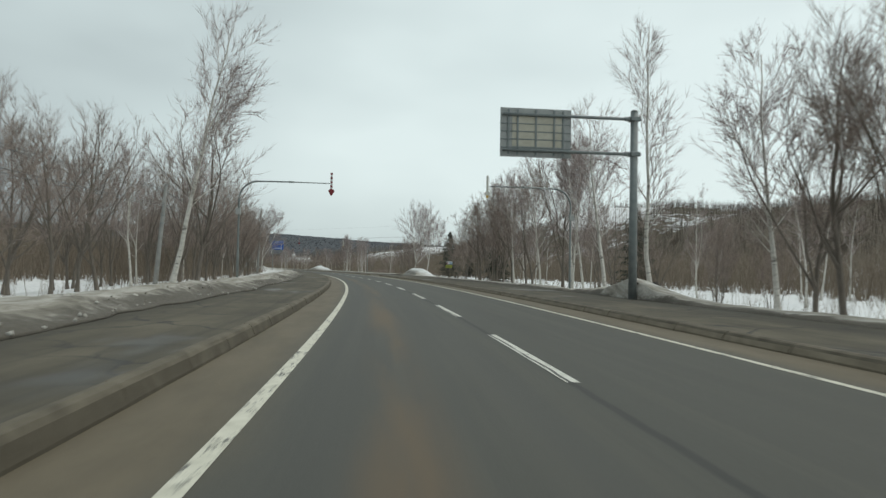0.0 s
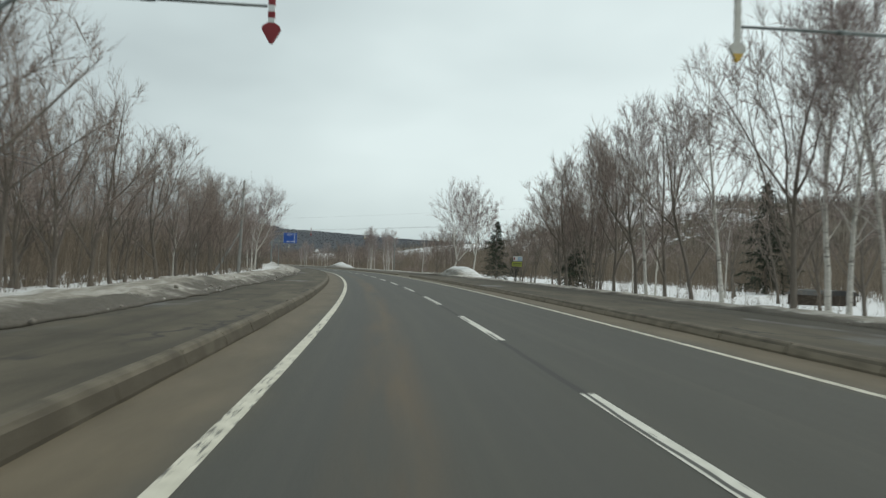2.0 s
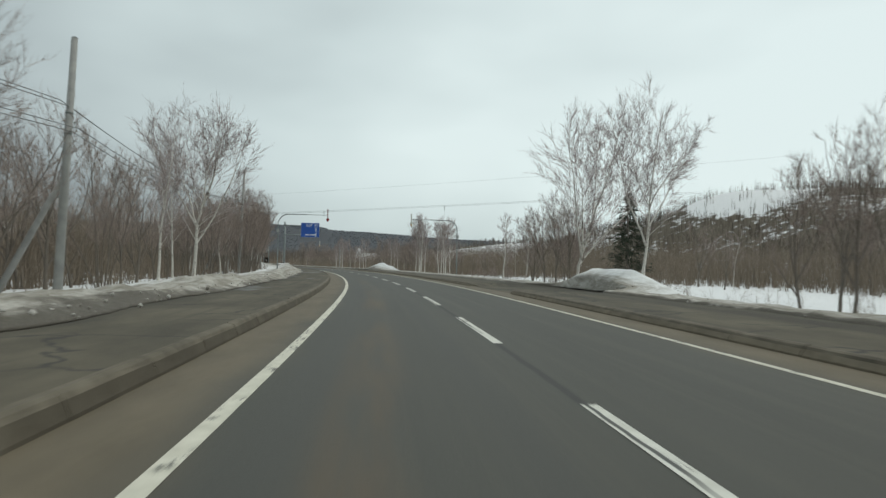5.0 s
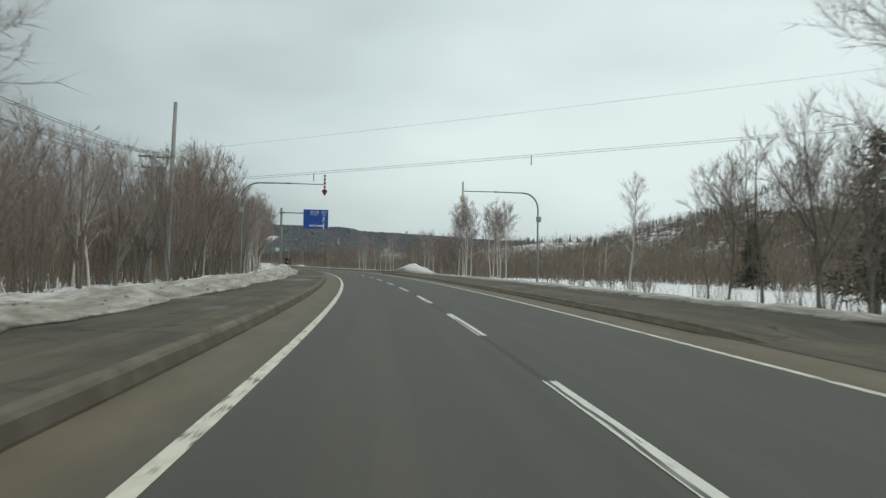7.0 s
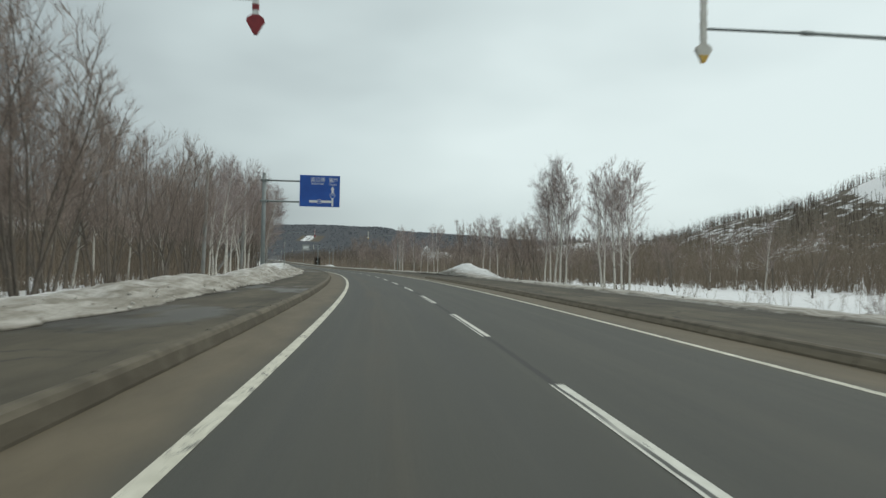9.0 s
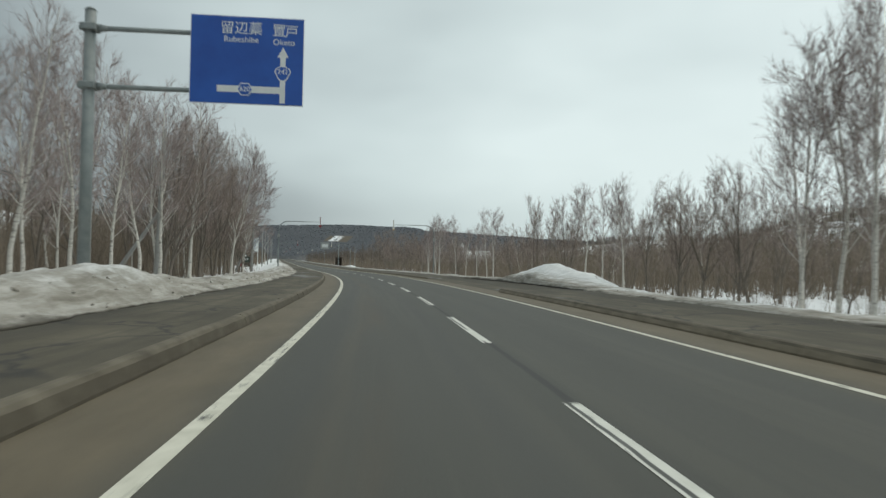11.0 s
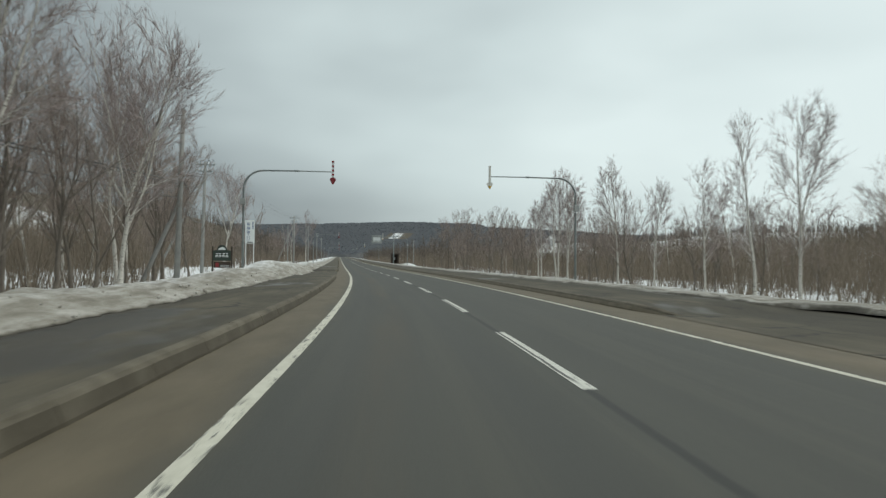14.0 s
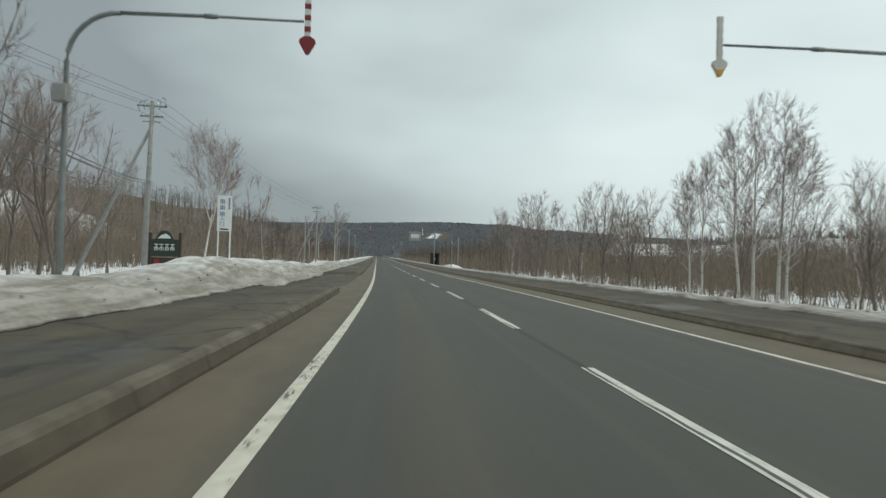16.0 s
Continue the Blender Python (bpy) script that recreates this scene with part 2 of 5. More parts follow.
def line_material():
    """Worn road paint with holes down to the asphalt."""
    m, nt, b = material("road_paint", 0.7)
    o, s, uv = road_coords(nt)
    white = ramp_of(nt, noise_of(nt, 5, 5, 0.6), [(0.3, (0.50, 0.485, 0.40)), (0.7, (0.70, 0.68, 0.58))])
    worn = smooth(nt, noise_of(nt, 1.0, 6, 0.75, uv, (6, 1.6, 1)), 0.56, 0.645)
    edge = maths(nt, "MULTIPLY", smooth(nt, noise_of(nt, 1.0, 6, 0.75, uv, (20, 2.0, 1)), 0.54, 0.60), smooth(nt, noise_of(nt, 0.2, 3, 0.6, uv), 0.46, 0.58))
    nt.links.new(mix_of(nt, maths(nt, "MAXIMUM", worn, edge), white, (0.085, 0.085, 0.078)), b.inputs["Base Color"])
    return m


def dash_material():
    m, nt, b = material("dash_paint", 0.7)
    o, s, uv = road_coords(nt)
    white = ramp_of(nt, noise_of(nt, 5, 5, 0.6), [(0.3, (0.52, 0.52, 0.46)), (0.7, (0.72, 0.72, 0.66))])
    mid = maths(nt, "ABSOLUTE", maths(nt, "ADD", o, maths(nt, "MULTIPLY_ADD", noise_of(nt, 1.0, 4, 0.6, uv, (1, 0.5, 1)), 0.10, -0.022)))
    hole = maths(nt, "MULTIPLY", smooth(nt, mid, 0.028, 0.012), smooth(nt, noise_of(nt, 0.21, 2, 0.5, uv), 0.36, 0.48))
    worn = smooth(nt, noise_of(nt, 1.0, 6, 0.75, uv, (14, 1.6, 1)), 0.58, 0.66)
    nt.links.new(mix_of(nt, maths(nt, "MAXIMUM", worn, hole), white, (0.07, 0.07, 0.065)), b.inputs["Base Color"])
    return m


def birch_material():
    m, nt, b = material("birch_bark", 0.75)
    co = nt.nodes.new("ShaderNodeTexCoord").outputs["Object"]
    marks = noise_of(nt, 1.0, 4, 0.7, co, (5, 5, 16))
    big = noise_of(nt, 1.0, 3, 0.6, co, (2, 2, 1.1))
    c = ramp_of(nt, marks, [(0.34, (0.10, 0.088, 0.075)), (0.42, (0.54, 0.51, 0.46)), (0.7, (0.72, 0.69, 0.635))])
    c = mix_of(nt, smooth(nt, big, 0.56, 0.68), c, (0.16, 0.135, 0.11))
    nt.links.new(c, b.inputs["Base Color"])
    bump(nt, b, marks, 0.4, 0.02)
    return m


def bark_material(name, dark, light):
    m, nt, b = material(name, 0.9)
    co = nt.nodes.new("ShaderNodeTexCoord").outputs["Object"]
    f = noise_of(nt, 1.0, 6, 0.7, co, (14, 14, 2.2))
    c = ramp_of(nt, f, [(0.3, dark), (0.72, light)])
    info = nt.nodes.new("ShaderNodeObjectInfo")
    c = mix_of(nt, maths(nt, "MULTIPLY", info.outputs["Random"], 0.4), c, (0.17, 0.145, 0.115))
    nt.links.new(c, b.inputs["Base Color"])
    bump(nt, b, f, 0.5, 0.03)
    return m


def varied_material(name, dark, light, rough=0.95):
    m, nt, b = material(name, rough)
    g = nt.nodes.new("ShaderNodeNewGeometry")
    nt.links.new(ramp_of(nt, g.outputs["Random Per Island"], [(0.0, dark), (1.0, light)]), b.inputs["Base Color"])
    return m


ASPHALT, PAVING, LINE, DASH = asphalt_material(), pavement_material(), line_material(), dash_material()
SNOW_BANK, SNOW_CLEAN, GROUND = snow_material("snow_bank", True), snow_material("snow", False), ground_material()
POLE_CONCRETE = paint("pole_concrete", (0.26, 0.26, 0.25), (0.36, 0.36, 0.34), 3.0, 0.85)
GALV = paint("galvanised_steel", (0.20, 0.225, 0.225), (0.29, 0.315, 0.31), 4.0, 0.55, 0.25)
SIGN_BACK = paint("sign_back", (0.30, 0.31, 0.30), (0.42, 0.43, 0.42), 3.0, 0.5, 0.1)
SIGN_CREAM = paint("sign_back_cream", (0.48, 0.45, 0.36), (0.60, 0.57, 0.48), 3.0, 0.6)
BLUE = paint("sign_blue", (0.012, 0.075, 0.36), (0.018, 0.105, 0.46), 1.2, 0.45, 0, 0.03)
WHITE = paint("sign_white", (0.70, 0.72, 0.71), (0.82, 0.83, 0.82), 3.0, 0.5, 0, 0.03)
RED = paint("arrow_red", (0.20, 0.018, 0.024), (0.30, 0.028, 0.034), 5.0, 0.5)
YELLOW = paint("arrow_yellow", (0.62, 0.36, 0.05), (0.78, 0.50, 0.10), 5.0, 0.5)
ORANGE_W = paint("arrow_white", (0.62, 0.60, 0.54), (0.74, 0.72, 0.66), 5.0, 0.5)
DARK = paint("dark_paint", (0.018, 0.018, 0.018), (0.035, 0.034, 0.032), 4.0, 0.7)
GREEN = paint("sign_green", (0.022, 0.036, 0.026), (0.034, 0.050, 0.037), 3.0, 0.5)
LIME = paint("sign_lime", (0.38, 0.42, 0.06), (0.50, 0.54, 0.10), 4.0, 0.5)
WIRE = paint("cable", (0.09, 0.095, 0.095), (0.14, 0.145, 0.145), 4.0, 0.6)
TIMBER = paint("dark_timber", (0.035, 0.025, 0.018), (0.075, 0.055, 0.04), 3.0, 0.85, 0, 0.3, 0.01, (1, 1, 8))
BIRCH = birch_material()
BARK = bark_material("grey_brown_bark", (0.094, 0.079, 0.066), (0.232, 0.199, 0.168))
TWIG = varied_material("twigs", (0.21, 0.164, 0.142), (0.40, 0.33, 0.29))
TWIG_B = varied_material("birch_twigs", (0.24, 0.188, 0.178), (0.46, 0.39, 0.37))
SCRUB = varied_material("scrub_stems", (0.148, 0.118, 0.088), (0.290, 0.236, 0.182))
WOODS = varied_material("wood_stems", (0.085, 0.068, 0.055), (0.18, 0.146, 0.120))
# these two wood colours are paled and greyed to hold distance haze
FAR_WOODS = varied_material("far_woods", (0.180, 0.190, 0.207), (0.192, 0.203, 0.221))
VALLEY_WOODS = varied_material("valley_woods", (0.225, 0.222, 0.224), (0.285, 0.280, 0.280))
NEEDLE = varied_material("spruce_needles", (0.022, 0.030, 0.018), (0.052, 0.062, 0.040))


# ---------------------------------------------------------------- the road's axis
STEP = 0.5
S_MIN, S_MAX = -60.0, 1200.0
S_LIST = np.arange(S_MIN, S_MAX + 0.1, STEP)
BEND = np.interp(S_LIST, [-60, 0, 20, 40, 60, 80, 100, 120, 140, 160, 180, 200, 220, 240, 260, 282],
                 [2.07, 2.07, 1.27, 1.74, 1.68, 1.15, 1.94, 1.64, 1.36, 1.58, 1.52, 1.73, 1.91, 0.9, 0.6, 0.0]) * 1e-3
HEAD = np.concatenate([[0], np.cumsum((BEND[1:] + BEND[:-1]) / 2 * STEP)])
HEAD -= np.interp(0, S_LIST, HEAD)
MIDH = (HEAD[1:] + HEAD[:-1]) / 2
AXIS_X = np.concatenate([[0], np.cumsum(-np.sin(MIDH) * STEP)])
AXIS_Y = np.concatenate([[0], np.cumsum(np.cos(MIDH) * STEP)])
AXIS_X -= np.interp(0, S_LIST, AXIS_X)
AXIS_Y -= np.interp(0, S_LIST, AXIS_Y)


def heading(s):
    return float(np.interp(s, S_LIST, HEAD))


def rise(s):
    """The road climbs gently past the bend."""
    d = max(0.0, s - 265.0)
    return 0.0075 * (d - 80.0 * (1 - math.exp(-d / 80.0)))


def at(s, o, z=0.0):
    """World place of a station s along the road, o metres right of its axis, z above it."""
    h = heading(s)
    return Vector((float(np.interp(s, S_LIST, AXIS_X)) + o * math.cos(h), float(np.interp(s, S_LIST, AXIS_Y)) + o * math.sin(h), rise(s) + z))


def turn_at(s, o, z=0.0, yaw=0.0):
    p = at(s, o, z)
    return pose(p.x, p.y, p.z, 0, 0, math.degrees(heading(s)) + yaw)


def offset_of(x, y):
    """Station and offset of a world place."""
    i = int(np.argmin((AXIS_X - x) ** 2 + (AXIS_Y - y) ** 2))
    h = HEAD[i]
    return float(S_LIST[i]), float((x - AXIS_X[i]) * math.cos(h) + (y - AXIS_Y[i]) * math.sin(h))


def wob(*p):
    return noise.noise(Vector(p))


# ---------------------------------------------------------------- mesh helpers
def part(name, bm, mat, parent=None, label="", smooth_shade=False):
    me = bpy.data.meshes.new(name)
    bm.to_mesh(me)
    bm.free()
    me.materials.append(mat)
    if smooth_shade:
        me.polygons.foreach_set("use_smooth", [True] * len(me.polygons))
    ob = new(name, me)
    if parent:
        ob.parent = parent
    if label:
        tagged(ob, label)
    return ob


def raw(name, verts, faces, mat, parent=None, smooth_shade=False, uvs=None):
    me = bpy.data.meshes.new(name)
    me.from_pydata(verts, [], faces)
    me.materials.append(mat)
    if smooth_shade:
        me.polygons.foreach_set("use_smooth", [True] * len(me.polygons))
    if uvs is not None:
        layer = me.uv_layers.new(name="lane")
        idx = np.empty(len(me.loops), dtype=np.int32)
        me.loops.foreach_get("vertex_index", idx)
        layer.data.foreach_set("uv", np.asarray(uvs, dtype=np.float32)[idx].ravel())
    ob = new(name, me)
    if parent:
        ob.parent = parent
    return ob


def thing(name, label, category, m=None, group="", kind=""):
    ob = new(name)
    ob.empty_display_size = 0.2
    if m is not None:
        ob.matrix_world = m
    return tagged(ob, label, category, group, kind)


def box(bm, x0, x1, y0, y1, z0, z1, bev=0.0):
    r = bmesh.ops.create_cube(bm, size=1)
    vs = r["verts"]
    bmesh.ops.scale(bm, vec=(x1 - x0, y1 - y0, z1 - z0), verts=vs)
    bmesh.ops.translate(bm, vec=((x0 + x1) / 2, (y0 + y1) / 2, (z0 + z1) / 2), verts=vs)
    if bev:
        es = list({e for v in vs for e in v.link_edges})
        bmesh.ops.bevel(bm, geom=es, offset=bev, segments=2, affect="EDGES", profile=0.5)
    return vs


def tube(bm, path, radii, sides=10, caps=True):
    """A round bar along a list of places, with a radius at each."""
    path = [Vector(p) for p in path]
    rings = []
    for i, p in enumerate(path):
        d = (path[min(i + 1, len(path) - 1)] - path[max(i - 1, 0)]).normalized()
        a = d.orthogonal().normalized() if abs(d.z) > 0.999 else d.cross(Vector((0, 0, 1))).normalized()
        b = d.cross(a)
        r = radii[i] if isinstance(radii, (list, tuple)) else radii
        rings.append([bm.verts.new(p + r * (math.cos(u) * a + math.sin(u) * b)) for u in (2 * math.pi * k / sides for k in range(sides))])
    for q, w in zip(rings, rings[1:]):
        for k in range(sides):
            bm.faces.new((q[k], q[(k + 1) % sides], w[(k + 1) % sides], w[k]))
    if caps:
        bm.faces.new(rings[0][::-1])
        bm.faces.new(rings[-1])


def bar(name, path, radii, mat, parent=None, label="", sides=10):
    bm = bmesh.new()
    tube(bm, path, radii, sides)
    bmesh.ops.recalc_face_normals(bm, faces=bm.faces)
    return part(name, bm, mat, parent, label, True)


def block(name, x0, x1, y0, y1, z0, z1, mat, parent=None, label="", bev=0.01):
    bm = bmesh.new()
    box(bm, x0, x1, y0, y1, z0, z1, bev)
    return part(name, bm, mat, parent, label)


def strip(name, s_values, profile, mat, parent=None, smooth_shade=True):
    """A sheet along the road: profile(s) gives rows of (offset, height, u) and every row has the same count."""
    verts, uvs = [], []
    for s in s_values:
        rows = profile(s)
        for o, z, u in rows:
            verts.append(at(s, o, z))
            uvs.append((u, s))
    n = len(rows)
    faces = [(i * n + j, i * n + j + 1, (i + 1) * n + j + 1, (i + 1) * n + j) for i in range(len(s_values) - 1) for j in range(n - 1)]
    return raw(name, verts, faces, mat, parent, smooth_shade, uvs)


# ---------------------------------------------------------------- road, pavements, kerbs
NEAR_S = list(np.arange(-60, 300, 1.0)) + list(np.arange(300, 1200.1, 10.0))
tagged(strip("road", NEAR_S, lambda s: [(o, 0.0, o) for o in (-4.5, -3.1, -1.6, 0.0, 1.6, 3.1, 4.6)], ASPHALT),
       "worn grey asphalt two-lane road with sandy edges", "road", kind="structure")


def left_edge(s):
    return float(np.interp(s, [0, 40, 70, 200, 225, 260], [-3.09, -3.03, -2.99, -2.99, -3.08, -3.10]))


def right_edge(s):
    return float(np.interp(s, [0, 40, 80, 200], [3.01, 3.03, 3.09, 3.10]))


def axis_dash(s):
    return float(np.interp(s, [120, 150, 170, 190], [0.03, -0.01, -0.03, 0.03]))


def line_piece(name, s0, s1, where, w, mat, parent, step=1.0):
    n = max(1, int(round((s1 - s0) / step)))
    ss = [s0 + (s1 - s0) * i / n for i in range(n + 1)]
    return strip(name, ss, lambda s: [(where(s) - w / 2, 0.004, -w / 2), (where(s), 0.0045, 0.0), (where(s) + w / 2, 0.004, w / 2)], mat, parent)


markings = thing("road_markings", "worn white paint lines on the asphalt road", "road marking", kind="structure")
line_piece("edge_line", -60, 1000, left_edge, 0.15, LINE, markings, 2.0)
line_piece("edge_line", -60, 1000, right_edge, 0.12, LINE, markings, 2.0)
for k in range(-5, 60):
    line_piece("lane_dash", 7.35 + 10 * k, 12.65 + 10 * k, axis_dash, 0.15, DASH, markings, 1.0)

LEFT_GAP, RIGHT_GAPS = (251.0, 279.0), ((97.0, 107.0), (189.0, 217.0))


def left_kerb(s):
    return float(np.interp(s, [0, 22, 45, 110, 140, 175, 235, 300], [-4.08, -4.07, -4.0, -4.02, -4.06, -4.13, -4.10, -4.08]))


def right_kerb(s):
    return float(np.interp(s, [0, 20, 50, 110, 166, 225, 300], [4.10, 4.05, 4.0, 4.1, 4.15, 4.30, 4.30]))


def dropped(s, gaps):
    """How far the kerb is let down for a driveway, 0 to 1."""
    return max((min(1.0, max(0.0, (s - a + 1.5) / 1.5)) * min(1.0, max(0.0, (b + 1.5 - s) / 1.5)) for a, b in gaps), default=0.0)


def left_pavement(s):
    k = 1 - dropped(s, (LEFT_GAP,))
    return [(o, k * (z + 0.012 * wob(s * 0.3, o, 1)) + 0.006, o) for o, z in ((left_kerb(s) - 0.13, 0.19), (-5.0, 0.20), (-5.8, 0.205), (-6.6, 0.205), (-7.4, 0.19), (-9.2, 0.14))]


def right_pavement(s):
    k = 1 - dropped(s, RIGHT_GAPS)
    return [(o, k * (z + 0.012 * wob(s * 0.3, o, 5)) + 0.006, o) for o, z in ((right_kerb(s) + 0.13, 0.158), (5.2, 0.172), (6.2, 0.175), (7.1, 0.17), (8.0, 0.135), (9.0, 0.09), (11.0, 0.04))]


tagged(strip("pavement_left", NEAR_S, left_pavement, PAVING), "cracked patchy asphalt pavement beside the road", "pavement", kind="structure")
tagged(strip("pavement_right", NEAR_S, right_pavement, PAVING), "grey gritty asphalt pavement beside the road", "pavement", kind="structure")


# ---------------------------------------------------------------- ground, snow verges, hills
def bell(d, w):
    return math.exp(-(d / w) ** 2)


RIDGES = [  # x, y, height, width
    [(330, -160, 30, 120), (285, 60, 33, 110), (235, 220, 34, 90), (165, 335, 34, 72), (118, 372, 38, 58), (78, 400, 24, 50), (45, 412, 8, 45)],
    [(-260, 250, 22, 70), (-250, 345, 25, 62), (-250, 430, 23, 66), (-255, 530, 20, 70), (-290, 680, 17, 90)],
    [(170, 750, 24, 80), (50, 765, 24, 80), (-60, 860, 15, 90)],
    [(900, 2250, 58, 330), (450, 2350, 62, 330), (0, 2350, 76, 330), (-200, 2350, 88, 330), (-350, 2350, 97, 300), (-470, 2340, 101, 260), (-540, 2330, 115, 260), (-650, 2330, 119, 330), (-1000, 2280, 111, 330), (-1400, 2150, 104, 330), (-1900, 1900, 100, 330)],
]


def hill(x, y):
    z = 0.0
    for chain in RIDGES:
        best = 0.0
        for (ax, ay, ah, aw), (bx, by, bh, bw) in zip(chain, chain[1:]):
            dx, dy = bx - ax, by - ay
            t = min(1.0, max(0.0, ((x - ax) * dx + (y - ay) * dy) / (dx * dx + dy * dy)))
            d = math.hypot(x - ax - t * dx, y - ay - t * dy)
            best = max(best, (ah + t * (bh - ah)) * bell(d, aw + t * (bw - aw)))
        z += best
    return z * (1 + (0.10 * wob(x / 60, y / 60, 0.5) if y < 700 else 0.05 * wob(x / 190, y / 190, 0.5))) if z > 0.5 else z


def lay(x, y):
    """Height of the land, sunk under the road and its verges."""
    s, o = offset_of(x, y)
    base = rise(s) + (-0.15 if o < 0 else -0.65 - 0.2 * min(1.0, max(0.0, (o - 20) / 25))) + 0.25 * wob(x / 14, y / 14, 3)
    k = min(1.0, max(0.0, (abs(o) - 15.0) / 5.0)) if -80 < s < 1190 else 1.0
    far = min(1.0, max(0.0, (abs(o) - 22.0) / 60.0)) if -80 < s < 1190 else 1.0
    return base - 2.2 * (1 - k) + hill(x, y) * far * far * (3 - 2 * far)


def spaced(lo, hi, fine_lo, fine_hi, step):
    a = list(np.arange(fine_lo, fine_hi + 0.1, step))
    d, v = step, fine_hi
    while v < hi:
        d *= 1.13
        v += d
        a.append(v)
    d, v = step, fine_lo
    while v > lo:
        d *= 1.13
        v -= d
        a.insert(0, v)
    return a


def bareness(x, y):
    """How much brown litter shows through the snow; above 1.3 the haze-tinted far woods colour."""
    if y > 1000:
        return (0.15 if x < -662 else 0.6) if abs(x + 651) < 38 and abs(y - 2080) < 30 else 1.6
    if y > 660 and abs(x - 70) < 95 and y < 745:
        return 0.1
    if math.hypot(x - 110, y - 355) < 25:
        return 0.12
    if 30 < x < 210 and 300 < y < 440:
        return 0.76 + 0.3 * wob(x / 20, y / 20, 8)
    if math.hypot(x + 192, y - 352) < 24:  # open slope under the crest
        return 0.42
    if -190 < x < -80 and 200 < y < 370:
        return 0.95 * min(1.0, max(0.0, (hill(x, y) - 1.0) / 2.0))
    return (1.25 if x > 30 and y < 290 else 0.95) * min(1.0, max(0.0, hill(x, y) / 7.0))


def ground_sheet():
    xs = spaced(-3800, 3800, -330, 330, 6.0)
    # closer rows on the far ridge, so that its woods stand on it
    xs = sorted(set(x for x in xs if not -1900 < x < -420) | set(range(-1900, -300, 50)) | {-691, -664, -660, -611, *(x for x in xs if -420 <= x < 900)} | set(range(360, 901, 60)))
    ys = sorted(set(y for y in spaced(-2500, 4200, -80, 640, 6.0) if not 1700 < y < 2500) | set(range(1700, 2500, 50)) | {2046, 2052, 2108, 2114})
    verts = [(x, y, lay(x, y)) for y in ys for x in xs]
    n = len(xs)
    faces = [(j * n + i, j * n + i + 1, (j + 1) * n + i + 1, (j + 1) * n + i) for j in range(len(ys) - 1) for i in range(n - 1)]
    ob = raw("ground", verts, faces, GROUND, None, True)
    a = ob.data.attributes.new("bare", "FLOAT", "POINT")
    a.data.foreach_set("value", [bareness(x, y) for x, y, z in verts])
    return tagged(ob, "snow-covered ground with brown leaf litter and wooded hills", "ground", kind="structure")


ground_sheet()

LEFT_HEAPS = [(174, -8.4, 0.55, 5.0, 1.0), (166, -8.6, 0.35, 4.0, 1.0), (236, -8.6, 0.22, 8.0, 1.3), (249, -8.9, 0.55, 7.0, 1.6), (259, -9.6, 0.65, 6.0, 1.8), (268, -9.4, 0.5, 5.0, 1.6), (278, -9.5, 0.5, 5.0, 1.6), (150, -8.2, 0.2, 5.0, 1.0), (310, -9.5, 0.5, 9.0, 2.0)]
RIGHT_HEAPS = [(26.5, 8.3, 0.62, 2.6, 0.95), (30, 9.4, 0.3, 4.0, 1.2), (103.6, 10.3, 0.72, 2.6, 1.3), (100.0, 10.9, 0.85, 2.8, 1.5), (203.4, 11.5, 1.22, 3.4, 1.7), (198, 12.2, 0.85, 3.6, 1.8), (208, 10.9, 0.45, 3.0, 1.3), (345, 10.5, 0.6, 5, 1.5)]


def heaped(s, o, heaps):
    return sum(h * bell(s - a, w) * bell(o - b, v) for a, b, h, w, v in heaps if abs(s - a) < 3 * w)


def lumps(s, o, seed):
    """Frozen lumps and ruts on ploughed snow."""
    return 0.10 * wob(s * 0.7, o * 1.1, seed) + 0.060 * wob(s * 1.9, o * 2.3, seed + 1) + 0.034 * wob(s * 4.3, o * 5.0, seed + 2)


def left_bank(s):
    edge = -6.75 + 0.40 * wob(s * 0.16, 2.0, 0) + 0.19 * wob(s * 0.9, 7.0, 0) + 0.10 * wob(s * 2.7, 8.0, 0)
    tall = 0.52 + 0.16 * wob(s * 0.11, 9.0, 0) + 0.10 * wob(s * 0.6, 4.0, 0)
    rows = [(edge - 0.05, 0.17, -0.3), (edge + 0.015, 0.222, 0.10), (edge - 0.02, 0.262, 0.22)]
    spine = [(0.02, 0.262, 0.22), (0.26, 0.33, 0.34), (0.55, 0.42, 0.46), (0.85, tall * 0.92, 0.6), (1.2, tall, 0.8), (1.7, tall * 0.97, 0.95), (2.4, tall * 0.8, 1.3), (3.4, 0.28, 1.7)]
    for d in (0.12, 0.24, 0.37, 0.5, 0.64, 0.78, 0.93, 1.08, 1.25, 1.42, 1.6, 1.8, 2.05, 2.35, 2.7, 3.1, 3.6):
        rows.append((edge - d, float(np.interp(d, [q[0] for q in spine], [q[1] for q in spine])), float(np.interp(d, [q[0] for q in spine], [q[2] for q in spine]))))
    rows += [(-11.4, 0.10, 2.2), (-13.5, -0.02, 2.4), (-16.5, -0.16, 2.4), (-19.5, -0.5, 2.4), (-23, -1.3, 2.4)]
    out = []
    low = dropped(s, (LEFT_GAP,))
    for i, (o, z, u) in enumerate(rows):
        z -= 0.2 * low * max(0.0, 1 - i / 12)
        if i > 2:
            heap = heaped(s, o, LEFT_HEAPS)
            grow_in = min(1.0, (edge - o) / 0.5)
            z += heap * grow_in + (lumps(s, o, 5) * grow_in if i < 21 else 0.06 * wob(s * 0.5, i, 2))
            u += 0.6 * heap
        out.append((o, z, u))
    return out


